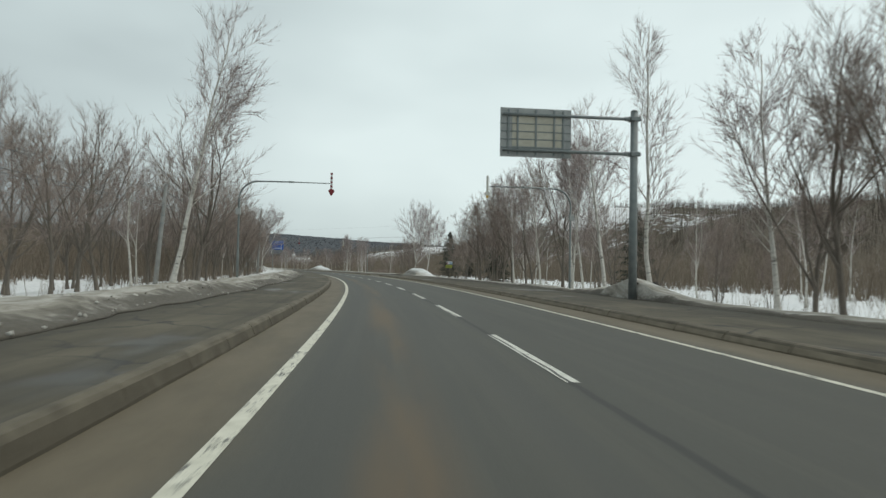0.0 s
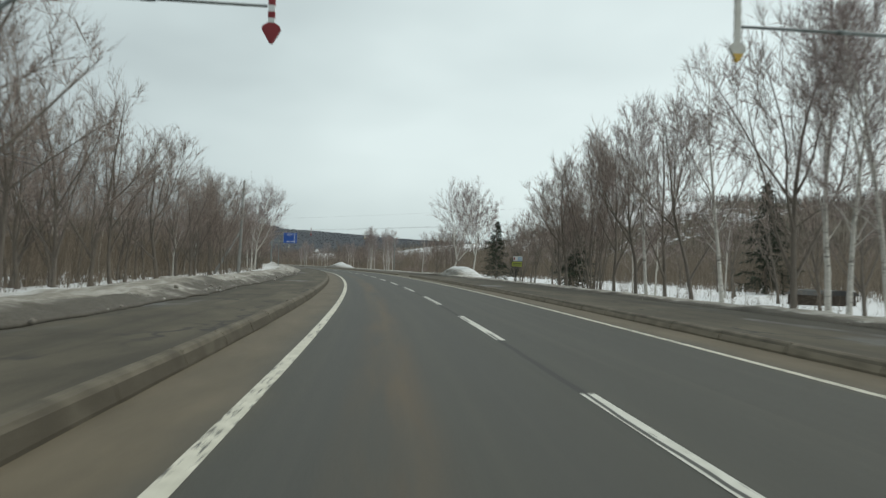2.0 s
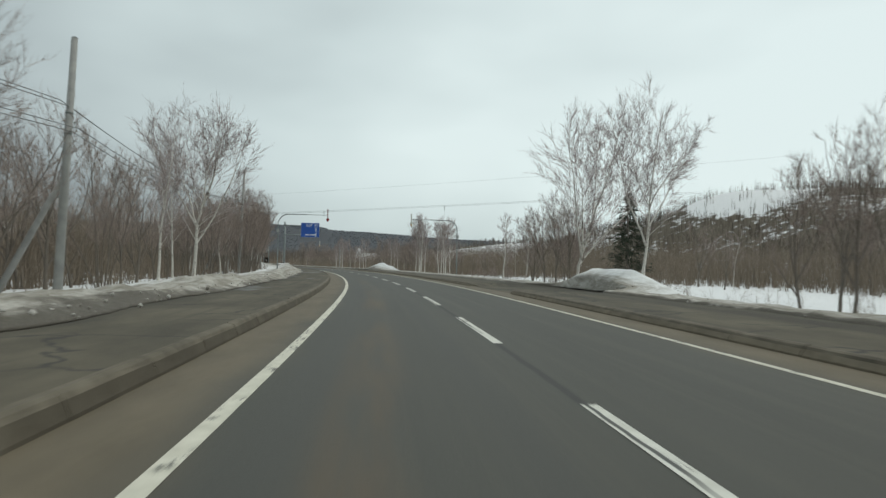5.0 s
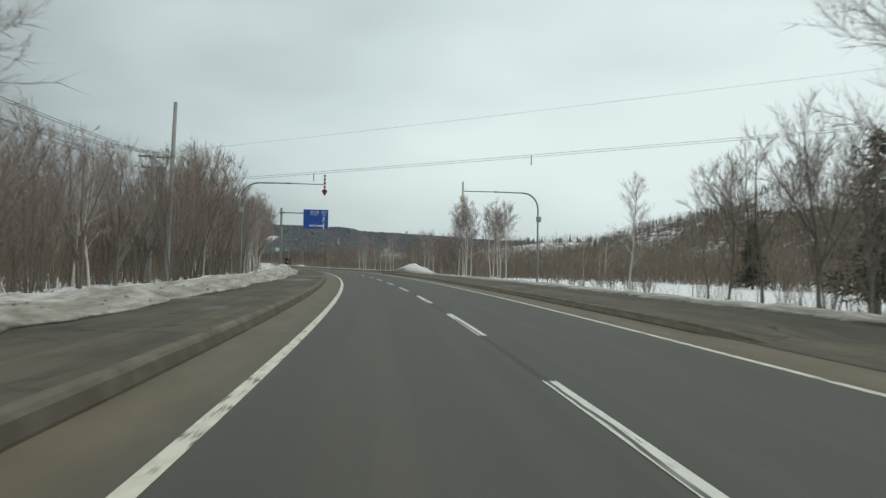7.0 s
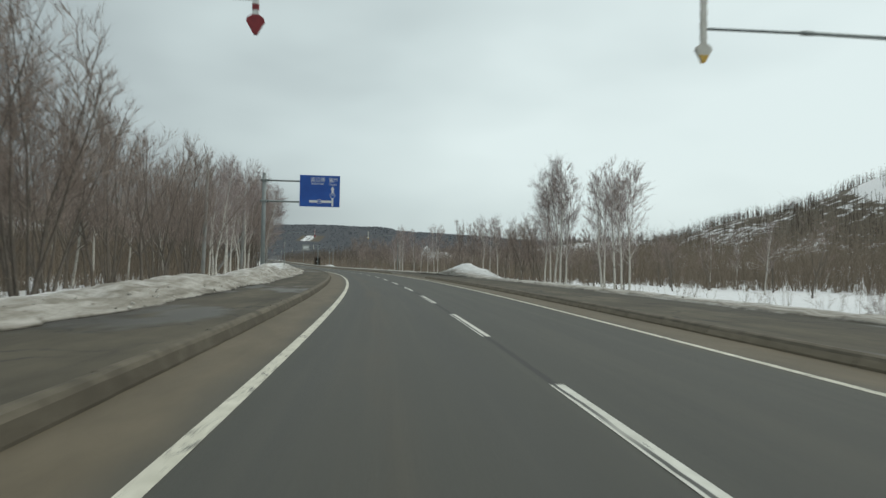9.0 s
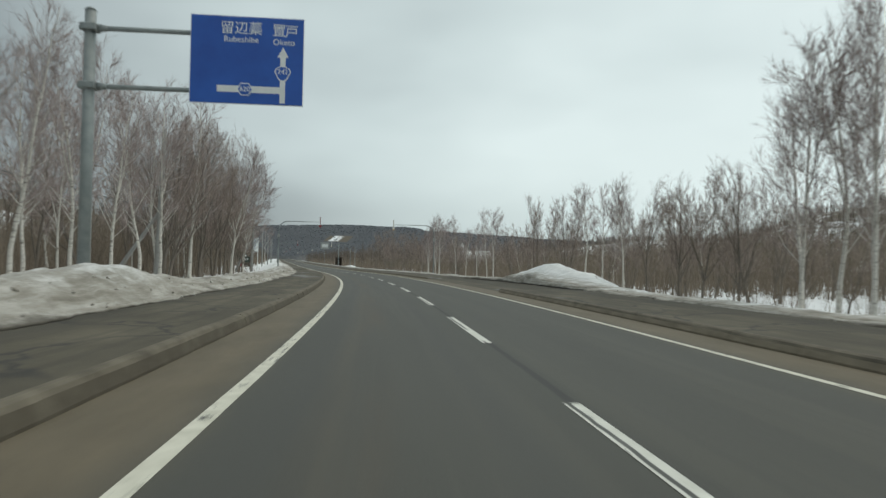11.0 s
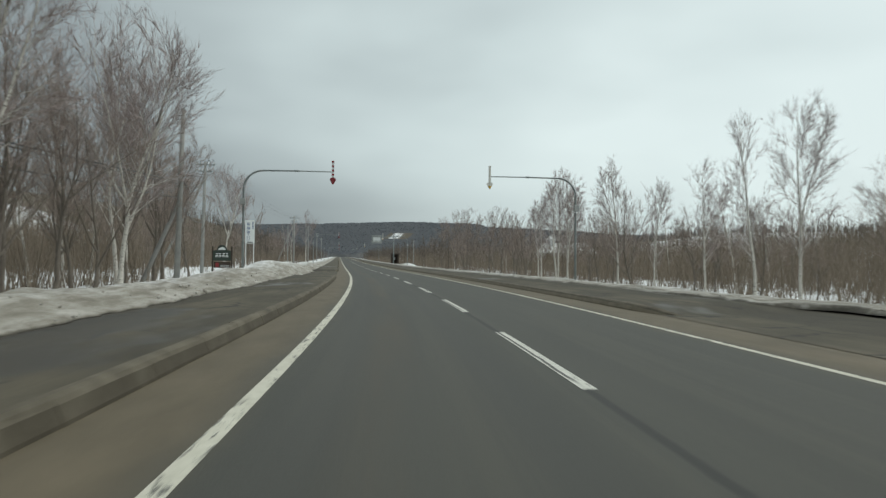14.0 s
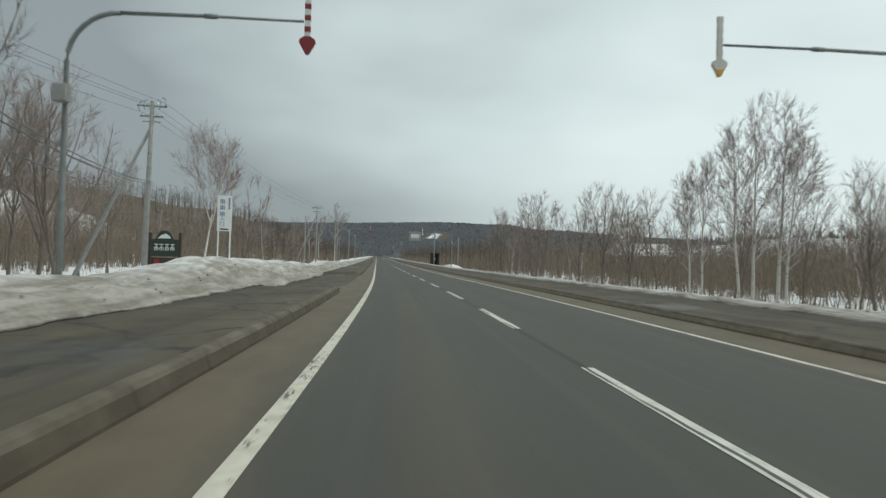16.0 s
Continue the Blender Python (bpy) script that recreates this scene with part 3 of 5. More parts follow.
def right_bank(s):
    edge = 7.95 + 1.5 * dropped(s, RIGHT_GAPS) + 0.35 * wob(s * 0.15, 12.0, 0) + 0.2 * wob(s * 0.8, 17.0, 0)
    tall = 0.24 + 0.08 * wob(s * 0.13, 19.0, 0)
    rows = [(edge - 0.10, 0.06, 0.0), (edge, 0.18, 0.14), (edge + 0.10, 0.225, 0.35), (edge + 0.26, 0.245, 0.55), (edge + 0.5, tall, 0.8), (edge + 0.9, tall * 1.03, 1.0),
            (edge + 1.4, tall * 0.9, 1.1), (edge + 2.1, 0.12, 1.5), (edge + 3.0, -0.12, 2.0), (edge + 4.2, -0.4, 2.4), (14.5, -0.62, 2.4), (17, -0.75, 2.4), (19.8, -1.0, 2.4), (23, -1.9, 2.4)]
    return [(o + 0.06 * wob(s * 0.8, i, 13), z + (heaped(s, o, RIGHT_HEAPS) if i > 1 else 0) + (0.07 * wob(s * 0.8, o * 1.1, 15) + 0.04 * wob(s * 2.1, o * 2.4, 16) if 1 < i < 11 else 0.05 * wob(s * 0.5, i, 12)), u + (1.1 * heaped(s, o, RIGHT_HEAPS) if i > 0 else 0)) for i, (o, z, u) in enumerate(rows)]


BANK_S = list(np.arange(-40, 20, 1.0)) + list(np.arange(20, 300, 0.3)) + list(np.arange(300, 500, 2.0)) + list(np.arange(500, 1200.1, 10.0))
tagged(strip("snow_bank_left", BANK_S, left_bank, SNOW_BANK), "ploughed snow bank, white on top and dirty at its foot", "snow bank", kind="structure")
tagged(strip("snow_bank_right", BANK_S, right_bank, SNOW_BANK), "low ploughed snow edge and heaps beside the pavement", "snow bank", kind="structure")


def floor_at(s, o):
    """Height of what a tree stands on."""
    if abs(o) > 19.0:
        p = at(s, o)
        return lay(p.x, p.y) - rise(s)
    rows = (left_bank if o < 0 else right_bank)(s)
    os_, zs = [r[0] for r in rows], [r[1] for r in rows]
    return float(np.interp(o, os_, zs)) if o > 0 else float(np.interp(-o, [-v for v in os_], zs))


# ---------------------------------------------------------------- trees
class Twigs:
    """Collects tapered branches as bare vertex and face lists."""

    def __init__(self):
        self.v, self.f = [], []

    def spike(self, a, b, r):
        d = (b - a)
        n = d.orthogonal().normalized()
        m = d.normalized().cross(n)
        i = len(self.v)
        self.v += [a + r * n, a + r * (-0.5 * n + 0.87 * m), a + r * (-0.5 * n - 0.87 * m), b]
        self.f += [(i, i + 1, i + 3), (i + 1, i + 2, i + 3), (i + 2, i, i + 3)]

    def sliver(self, a, b, r, rng):
        n = (b - a).cross(jitter(rng, 1.0)).normalized() * r
        i = len(self.v)
        self.v += [a - n, a + n, b]
        self.f.append((i, i + 1, i + 2))

    def ribbon(self, pts, r, rng):
        """A bent twig that tapers to its tip."""
        a, m, b = pts
        n = (b - a).cross(jitter(rng, 1.0)).normalized() * r
        i = len(self.v)
        self.v += [a - n, a + n, m - 0.7 * n, m + 0.7 * n, b]
        self.f += [(i, i + 1, i + 3, i + 2), (i + 2, i + 3, i + 4)]

    def limb(self, pts, radii, sides):
        rings = []
        for k, p in enumerate(pts):
            d = (pts[min(k + 1, len(pts) - 1)] - pts[max(k - 1, 0)]).normalized()
            n = d.cross(Vector((0.31, 0.95, 0.05))).normalized()
            m = d.cross(n)
            i = len(self.v)
            self.v += [p + radii[k] * (math.cos(u) * n + math.sin(u) * m) for u in (2 * math.pi * j / sides for j in range(sides))]
            rings.append(i)
        for a, b in zip(rings, rings[1:]):
            self.f += [(a + j, a + (j + 1) % sides, b + (j + 1) % sides, b + j) for j in range(sides)]


def jitter(rng, k):
    return Vector((rng.gauss(0, k), rng.gauss(0, k), rng.gauss(0, k)))


def run(rng, start, way, length, steps, bend, lift):
    pts, d = [start], way.normalized()
    for _ in range(steps):
        d = (d + jitter(rng, bend) + Vector((0, 0, lift))).normalized()
        pts.append(pts[-1] + d * (length / steps))
    return pts


def along(pts, t):
    k = min(len(pts) - 2, int(t * (len(pts) - 1)))
    u = t * (len(pts) - 1) - k
    return pts[k].lerp(pts[k + 1], u), (pts[k + 1] - pts[k]).normalized()


def side_way(rng, d, angle, u=None):
    n = d.orthogonal().normalized()
    m = d.cross(n)
    u = rng.uniform(0, 2 * math.pi) if u is None else u
    return (math.cos(angle) * d + math.sin(angle) * (math.cos(u) * n + math.sin(u) * m)).normalized()


FULL = {}
FORMS = {  # crown: height of its middle, half width, half height; stems; limbs on a stem; lowest limb; limb angles
    "birch": dict(crown=(6.0, 1.75, 4.1), limbs=30, low=0.26, angle=(0.55, 0.95), lift=0.10, longest=2.3, drop=-0.10),
    "wide": dict(crown=(6.3, 2.7, 3.75), limbs=27, low=0.24, angle=(0.60, 1.05), lift=0.07, longest=2.8, drop=-0.08),
    "fan": dict(crown=(7.0, 2.5, 3.1), limbs=22, low=0.50, angle=(0.45, 0.85), lift=0.09, longest=2.2, drop=-0.04),
    "broad": dict(crown=(6.1, 2.7, 3.9), limbs=12, low=0.24, angle=(0.50, 0.95), lift=0.10, longest=2.4, drop=0.05),
    "clump": dict(crown=(5.7, 2.3, 4.3), limbs=15, low=0.28, angle=(0.35, 0.75), lift=0.13, longest=2.0, drop=0.07),
}


def room(p, d, crown):
    """How far it is from p along d to the rounded outline of the crown."""
    mid, wide, tall_ = crown
    q = (p.x / wide, p.y / wide, (p.z - mid) / tall_)
    e = (d.x / wide, d.y / wide, d.z / tall_)
    a = sum(v * v for v in e)
    b = sum(u * v for u, v in zip(q, e))
    c = b * b - a * (sum(u * u for u in q) - 1)
    return max(0.35, (math.sqrt(c) - b) / a) if c > 0 else 0.35


def stems_of(kind, rng, crown):
    """Trunk and main forks as lists of places with the radii of foot and tip."""
    up = Vector((0, 0, 1))
    if kind == "clump":
        out = []
        for k in range(rng.choice((6, 7, 8))):
            u = 2 * math.pi * (k + rng.random() * 0.7) / 7
            tilt = rng.uniform(0.05, 0.34)
            way = Vector((math.cos(u) * tilt, math.sin(u) * tilt, 1)).normalized()
            foot = Vector((math.cos(u) * 0.22, math.sin(u) * 0.22, -0.3))
            out.append((run(rng, foot, way, (room(foot + up * 2.2, way, crown) + 2.2) * rng.uniform(0.88, 1.0), 8, 0.05, 0.015), 0.052 * rng.uniform(0.8, 1.2), 0.009))
        return out
    main = run(rng, Vector((0, 0, -0.3)), Vector((rng.gauss(0, 0.05), rng.gauss(0, 0.05), 1)), 9.7 if kind == "birch" else 9.3, 11, 0.05 if kind == "birch" else 0.075, 0.06)
    out = [(main, 0.105 if kind != "broad" else 0.12, 0.012)]
    forks = {"birch": rng.choice((0, 0, 1)), "wide": 4, "fan": 4, "broad": rng.choice((4, 4, 5))}[kind]
    for k in range(forks):
        t = rng.uniform(0.28, 0.55) if kind == "birch" else rng.uniform(0.36, 0.56) if kind == "fan" else rng.uniform(0.16, 0.46)
        p, d = along(main, t)
        way = side_way(rng, d, rng.uniform(0.25, 0.4) if kind == "birch" else rng.uniform(0.42, 0.72), 2 * math.pi * (k + 0.6 * rng.random()) / forks)
        length = room(p, (way + up * 0.55).normalized(), crown) * rng.uniform(0.88, 1.02)
        out.append((run(rng, p, way, length, 8, 0.085, 0.075), 0.075 * (1.05 - t), 0.009))
    return out


def grow(kind, seed, label, group, light=0):
    """A bare tree about 10 m high, standing on z = 0, whose twigs fill a rounded crown."""
    rng = random.Random(seed)
    form = FORMS[kind]
    crown, birch = form["crown"], kind in ("birch", "wide", "fan")
    trunk, twigs = Twigs(), Twigs()
    for index, (pts, r0, r1) in enumerate(stems_of(kind, rng, crown)):
        n = len(pts) - 1
        first = index == 0 and kind != "clump"
        trunk.limb(pts, [r0 + (r1 - r0) * (k / n) ** 0.75 + (0.05 if k == 0 and first else 0) for k in range(n + 1)], 7 if first else 5)
        count = int(form["limbs"] * (1.0 if first or kind == "clump" else 0.8) * (1.0, 0.72, 0.5)[light])
        low = form["low"] if first or kind == "clump" else 0.2
        for b in range(count):
            t = low + (0.985 - low) * ((b + rng.random()) / count)
            p, d = along(pts, min(0.985, t))
            way = side_way(rng, d, rng.uniform(*form["angle"]) * (1.1 - 0.35 * t))
            reach = min(form["longest"], room(p, way, crown)) * rng.uniform(0.72, 1.04)
            w = run(rng, p, way, reach, 2, 0.12, form["lift"] * 1.5)
            rr = max(0.007, (r0 + (r1 - r0) * t) * 0.30)
            trunk.limb(w, [rr, rr * 0.6, 0.004], 3)
            for c in range(int(2 + reach * (4.2, 2.9, 2.0)[light])):
                q, e = along(w, min(0.99, rng.uniform(0.15, 1.08)))
                ww = run(rng, q, side_way(rng, e, rng.uniform(0.30, 0.68)), rng.uniform(0.5, 1.0) * (0.5 + 0.30 * reach), 2, 0.12, 0.08)
                twigs.ribbon(ww, (0.0072, 0.0108, 0.017)[light], rng)
                for k in range((9, 6, 4)[light]):
                    a, g = along(ww, rng.uniform(0.08, 0.99))
                    end = a + side_way(rng, g, rng.uniform(0.2, 0.7)) * rng.uniform(0.2, 0.6) * (1.0, 1.15, 1.4)[light] + Vector((0, 0, rng.uniform(-0.04, 0.06) + 0.05 + 0.5 * form["drop"]))
                    twigs.sliver(a, end, (0.0060, 0.0092, 0.0150)[light], rng)
    ob = thing("birch_tree" if birch else "bare_tree", label, "tree", group=group)
    FULL[ob.name] = max(v.z for v in twigs.v)
    raw("trunk", trunk.v, trunk.f, BIRCH if birch else BARK, ob, True)
    raw("crown", twigs.v, twigs.f, TWIG_B if birch else TWIG, ob)
    return ob


def spruce(seed):
    """A full dark conifer with drooping boughs of short needled twigs."""
    rng = random.Random(seed)
    trunk, needles = Twigs(), Twigs()
    trunk.limb([Vector((0, 0, -0.3)), Vector((0.03, 0, 3)), Vector((0, 0.03, 6.6))], [0.14, 0.09, 0.015], 7)
    for b in range(170):
        t = ((b + rng.random()) / 170) ** 1.15
        z = 0.5 + 6.0 * t
        reach = 1.8 * (1 - t) ** 0.85 * rng.uniform(0.45, 1.2) + 0.15
        u = rng.uniform(0, 2 * math.pi)
        a = Vector((0, 0, z))
        way = Vector((math.cos(u), math.sin(u), rng.uniform(-0.30, 0.12)))
        tip = a + way * reach
        trunk.limb([a, a.lerp(tip, 0.5) + Vector((0, 0, 0.03)), tip], [0.02, 0.012, 0.004], 3)
        for k in range(int(8 + 10 * reach)):
            q = a.lerp(tip, rng.uniform(0.12, 1.0))
            e = q + jitter(rng, 0.16) + way * 0.14 + Vector((0, 0, rng.uniform(-0.22, 0.06)))
            needles.spike(q, e, rng.uniform(0.018, 0.040))
    tall_ = 6.7
    ob = thing("spruce_tree", "dark green spruce among bare roadside trees", "tree", group="roadside trees")
    FULL[ob.name] = tall_
    raw("trunk", trunk.v, trunk.f, BARK, ob, True)
    raw("crown", needles.v, needles.f, NEEDLE, ob)
    return ob


BIRCHES = [grow("birch", 11 + k, "leafless white-barked birch on the snowy verge", "roadside birches") for k in range(5)]
WIDES = [grow("wide", 31 + k, "large leafless birch with a broad spreading crown", "roadside birches") for k in range(3)]
FANS = [grow("fan", 36, "leafless white birch with a high fan-shaped crown", "roadside birches")]
BROADS = [grow("broad", 41 + k, "leafless grey-brown broadleaf tree on the snowy verge", "roadside trees") for k in range(6)]
CLUMPS = [grow("clump", 61 + k, "many-stemmed leafless tree fanning out of the snowy verge", "roadside trees") for k in range(4)]
FAR_BIRCHES = [grow("birch", 111 + k, "leafless birch standing in the roadside wood", "woodland birches", 1) for k in range(4)]
FAR_BROADS = [grow("broad", 141 + k, "leafless grey-brown tree standing in the roadside wood", "woodland trees", 1) for k in range(5)]
BACK_BIRCHES = [grow("birch", 211 + k, "leafless birch", "back", 2) for k in range(3)]
BACK_BROADS = [grow("broad", 241 + k, "leafless tree", "back", 2) for k in range(4)]
SPRUCES = [spruce(71), spruce(72)]
USED = set()


def plant(protos, k, s, o, height, lean=0.0, turn=0.0, wide=1.0):
    base = protos[k % len(protos)]
    p = at(s, o, floor_at(s, o))
    full = FULL[base.name]
    m = pose(p.x, p.y, p.z, 0, lean, turn) @ Matrix.Diagonal((wide * height / full, wide * height / full, height / full, 1))
    if base.name not in USED:
        USED.add(base.name)
        base.matrix_world = m
        ob = base
    else:
        ob = copy_thing(base, m @ Matrix.Diagonal((*(1 / v for v in base.scale), 1)))
    return ob


LANDMARKS = [  # kind, station, offset, height, lean to the east in degrees, breadth
    ("B", 30.0, -10.12, 12.8, 13, 1.1), ("D", 22, -13.5, 7.2, 0, 1), ("D", 25.5, -13, 7.4, 0, 1), ("D", 28, -15.5, 8.2, 0, 1), ("D", 30, -13.8, 8, 0, 1), ("D", 33, -14, 8.6, 0, 1),
    ("B", 38, -14, 8, 0, 1), ("D", 44.5, -13, 8.8, 0, 1), ("D", 48, -13, 8.8, 0, 1), ("D", 51, -12.6, 8.2, 0, 1), ("D", 41.5, -11.5, 11, 0, 1.25), ("D", 54.5, -12.6, 8.8, 0, 1),
    ("D", 58, -13, 8.4, 0, 1), ("D", 63.5, -12.5, 8.3, 0, 1.3), ("D", 68, -12.5, 7.2, 0, 1), ("D", 72, -12.6, 7.6, 0, 1), ("D", 75, -12.9, 7.6, 0, 1), ("C", 76.5, -12.2, 7.8, 0, 1),
    ("D", 79.5, -12.5, 8.7, 0, 1.15), ("D", 84, -12.5, 8.4, 0, 1.15), ("D", 88, -12.8, 7.6, 0, 1), ("D", 92, -13, 7, 0, 1), ("C", 95.5, -12.4, 6.6, 0, 1), ("B", 100.5, -11.6, 8.1, 0, 1),
    ("W", 108.8, -11.8, 11.3, 0, 1.2), ("B", 106.6, -12.4, 7.4, 0, 1), ("B", 124, -12.5, 6.3, 0, 1), ("D", 113.5, -11.6, 6.2, 0, 1), ("D", 116, -12.4, 6.5, 0, 1), ("C", 119, -12.6, 6.4, 0, 1),
    ("D", 121.5, -12, 6.2, 0, 1), ("D", 127, -12.5, 6.4, 0, 1), ("C", 133, -11.7, 7.2, 0, 1), ("C", 136.8, -12.4, 8.2, 0, 1.15), ("C", 139.5, -12, 9.0, 0, 1.25), ("B", 142.5, -11.8, 5.6, 0, 1),
    ("C", 143.6, -12.5, 9.5, 0, 1.25), ("C", 147.2, -12, 9.7, 0, 1.3), ("C", 150.5, -12.8, 8.3, 0, 1.15), ("C", 156, -12.6, 7.8, 0, 1), ("C", 162, -12.4, 7.9, 0, 1), ("C", 168, -12.3, 8.9, 0, 1),
    ("C", 172, -12.8, 8.4, 0, 1), ("B", 176.5, -12.5, 7.8, 0, 1), ("B", 178.6, -12.4, 9.2, 0, 1), ("B", 180.6, -12.9, 8.8, 0, 1), ("B", 183, -12.4, 9.6, 0, 1), ("B", 185.2, -12.6, 10.3, 0, 1),
    ("B", 188, -12.6, 9.8, 0, 1), ("B", 191, -12.3, 9.6, 0, 1), ("B", 193.4, -12, 10.8, 2, 1), ("B", 194.3, -12.3, 10.2, -2, 1), ("D", 196.3, -12.6, 10, 0, 1), ("D", 199, -12.9, 10.2, 0, 1),
    ("B", 203, -12.5, 12.3, 1, 1), ("D", 205.2, -12.3, 11.2, 0, 1), ("B", 206.6, -13.2, 11.6, 0, 1), ("D", 209, -12.8, 10.6, 0, 1), ("D", 211.2, -12.3, 9.8, 0, 1), ("D", 213.6, -12.7, 10.2, 0, 1),
    ("W", 218, -11.9, 13.2, 0, 0.85), ("D", 222, -12.9, 9.2, 0, 1), ("D", 225, -12.5, 8.6, 0, 1), ("W", 229.6, -12, 12.2, 0, 1), ("D", 228, -13.1, 7.6, 0, 1), ("D", 226.6, -11.8, 6.8, 0, 1),
    ("B", 232.6, -13, 11.4, 0, 1), ("D", 234.4, -13.2, 8.2, 0, 1), ("B", 235.4, -13.6, 10.8, 0, 1), ("D", 237.4, -12.8, 8.6, 0, 1), ("D", 240.5, -13.2, 9.6, 0, 1), ("D", 250, -13.9, 7.9, 0, 1),
    ("D", 251.3, -15.2, 8.9, 0, 1), ("D", 253, -17, 8.2, 0, 1), ("D", 247.5, -15, 7.8, 0, 1), ("D", 276.5, -22, 9.2, 0, 1), ("D", 262, -19, 6.4, 0, 1), ("D", 268, -20.5, 6.4, 0, 1),
    ("D", 272, -24, 7, 0, 1), ("F", 283.8, -17.2, 12.9, 3, 1), ("B", 394, -13, 15, 0, 1), ("B", 398, -17, 12.5, 0, 1), ("D", 330, -15, 7, 0, 1), ("D", 342, -16, 8, 0, 1),
    ("D", 13.2, 12.6, 9.4, 0, 1), ("D", 15.2, 13, 9.6, 0, 1), ("D", 17, 12.2, 9.8, 0, 1), ("D", 18.6, 13.1, 10, 0, 1), ("D", 20, 12.3, 10.2, 0, 1.1), ("D", 22.2, 12.9, 9.8, 0, 1),
    ("B", 23.3, 12.2, 10.9, -3, 1.2), ("C", 28.5, 12.8, 4.6, 0, 1), ("C", 26.8, 14.2, 4.2, 0, 1), ("D", 31.5, 14.4, 5, 0, 1), ("B", 30.0, 10.47, 12.4, -8, 1.0), ("B", 40.3, 12.3, 12.8, -4, 1.25),
    ("B", 44.4, 12.5, 10.6, -4, 1), ("B", 45.6, 12.1, 11, 3, 1), ("B", 47.3, 12.7, 12.6, -4, 1), ("D", 49, 12.6, 12.4, 0, 1), ("B", 53, 12.2, 11.4, -4, 1), ("D", 56, 12.4, 10.4, 0, 1),
    ("B", 59.5, 11.9, 11, -3, 1), ("D", 60.2, 13.2, 11, 0, 1), ("D", 62.2, 12.5, 10.6, 0, 1.1), ("D", 65, 12.4, 10.6, 0, 1), ("C", 68, 12.4, 11.2, 0, 1), ("C", 70.3, 12.9, 11.4, 0, 1),
    ("D", 72.4, 12.1, 10.2, 0, 1.15), ("D", 75, 12.5, 9.2, 0, 1), ("D", 76.8, 13, 9.4, 0, 1), ("D", 79, 13.2, 8.2, 0, 1), ("D", 81.2, 12.4, 7.8, 0, 1), ("D", 84.5, 12.3, 7.2, 0, 1),
    ("D", 87, 12.8, 6.8, 0, 1), ("D", 90.4, 13.4, 6.2, 0, 1), ("S", 88.8, 18.6, 8.6, 0, 1), ("S", 88.1, 38, 11.2, 0, 1), ("S", 125.9, 22.2, 9, 0, 1),
    ("S", 162, 40, 7.2, 0, 1), ("S", 178, 52, 8, 0, 1), ("W", 100.4, 11.7, 10.9, 0, 0.95), ("W", 112, 12.2, 13.1, 0, 1), ("D", 114.6, 12.7, 7.2, 0, 1),
    ("D", 116.2, 12.2, 7.8, 0, 1), ("C", 117.6, 13.6, 6.8, 0, 1), ("D", 119.6, 12.4, 7.6, 0, 1), ("D", 121.2, 12, 6.4, 0, 1), ("D", 124.5, 13, 5.4, 0, 1), ("B", 131.5, 12.4, 6.9, -6, 1.15),
    ("B", 178.2, 12.2, 9.4, 0, 1), ("B", 177, 12.6, 9.8, 0, 1), ("B", 175.2, 12.4, 10.2, 0, 1), ("B", 176.3, 13.2, 9, 0, 1), ("B", 179.3, 13, 8.6, 0, 1), ("B", 172, 15.3, 10, 0, 1),
    ("B", 173, 14.8, 9.4, 0, 1), ("B", 171.2, 16, 9.6, 0, 1), ("B", 170.6, 15.2, 9, 0, 1), ("B", 174.2, 15.4, 8.8, 0, 1), ("C", 140, 12, 1.5, 0, 1.2),
    ("C", 139, 12.3, 1.3, 0, 1.2), ("C", 135.5, 12.1, 1.7, 0, 1.2), ("C", 133.4, 12, 1.6, 0, 1.2), ("C", 131.9, 12.6, 1.5, 0, 1.2), ("C", 129.2, 12.2, 1.8, 0, 1.2), ("C", 144, 12.2, 1.3, 0, 1.2),
    ("D", 182.6, 12.6, 6.35, 0, 1), ("D", 184.8, 12.2, 6.16, 0, 1), ("D", 183.4, 13.6, 6.62, 0, 1), ("D", 187, 12.4, 6.26, 0, 1), ("C", 188.6, 13.2, 5.89, 0, 1),
    ("D", 190.6, 12.4, 6.26, 0, 1), ("B", 193.5, 12.3, 6.53, 0, 1), ("C", 195.2, 13.4, 5.52, 0, 1), ("B", 196.6, 12.3, 5.89, 0, 1), ("B", 199.5, 12.3, 5.98, 0, 1), ("C", 204, 12.7, 5.89, 0, 1.1),
    ("C", 210.4, 12.5, 7.36, 0, 1), ("D", 206.6, 13.6, 5.15, 0, 1), ("D", 213.8, 12.7, 5.2, 0, 1), ("D", 217.6, 12.4, 5.4, 0, 1), ("D", 220, 13.2, 5.2, 0, 1), ("B", 223.3, 12.3, 7.8, 0, 1),
    ("B", 226.3, 12.4, 7.9, 0, 0.85), ("B", 230, 12.3, 6.5, 0, 1), ("B", 235.5, 12.4, 6.3, 0, 0.8), ("D", 238.5, 12.5, 6.2, 0, 1), ("B", 240.3, 12.3, 8.1, 0, 1), ("D", 228, 13.6, 4.7, 0, 1),
    ("D", 233, 13.3, 4.8, 0, 1), ("D", 243, 13.1, 5.2, 0, 1), ("D", 246, 13.3, 5.6, 0, 1), ("B", 249.2, 12.2, 7.3, 0, 1), ("B", 250.3, 12.5, 8.5, 0, 1), ("B", 251.6, 12.2, 9, 0, 1),
    ("B", 253.5, 12.7, 8.6, 0, 1), ("B", 256, 12.2, 7.4, 0, 1), ("B", 258, 12.5, 7, 0, 1), ("D", 262, 12.4, 6.4, 0, 1), ("D", 266, 12.5, 6.6, 0, 1), ("D", 271, 12.3, 7.6, 0, 1.1),
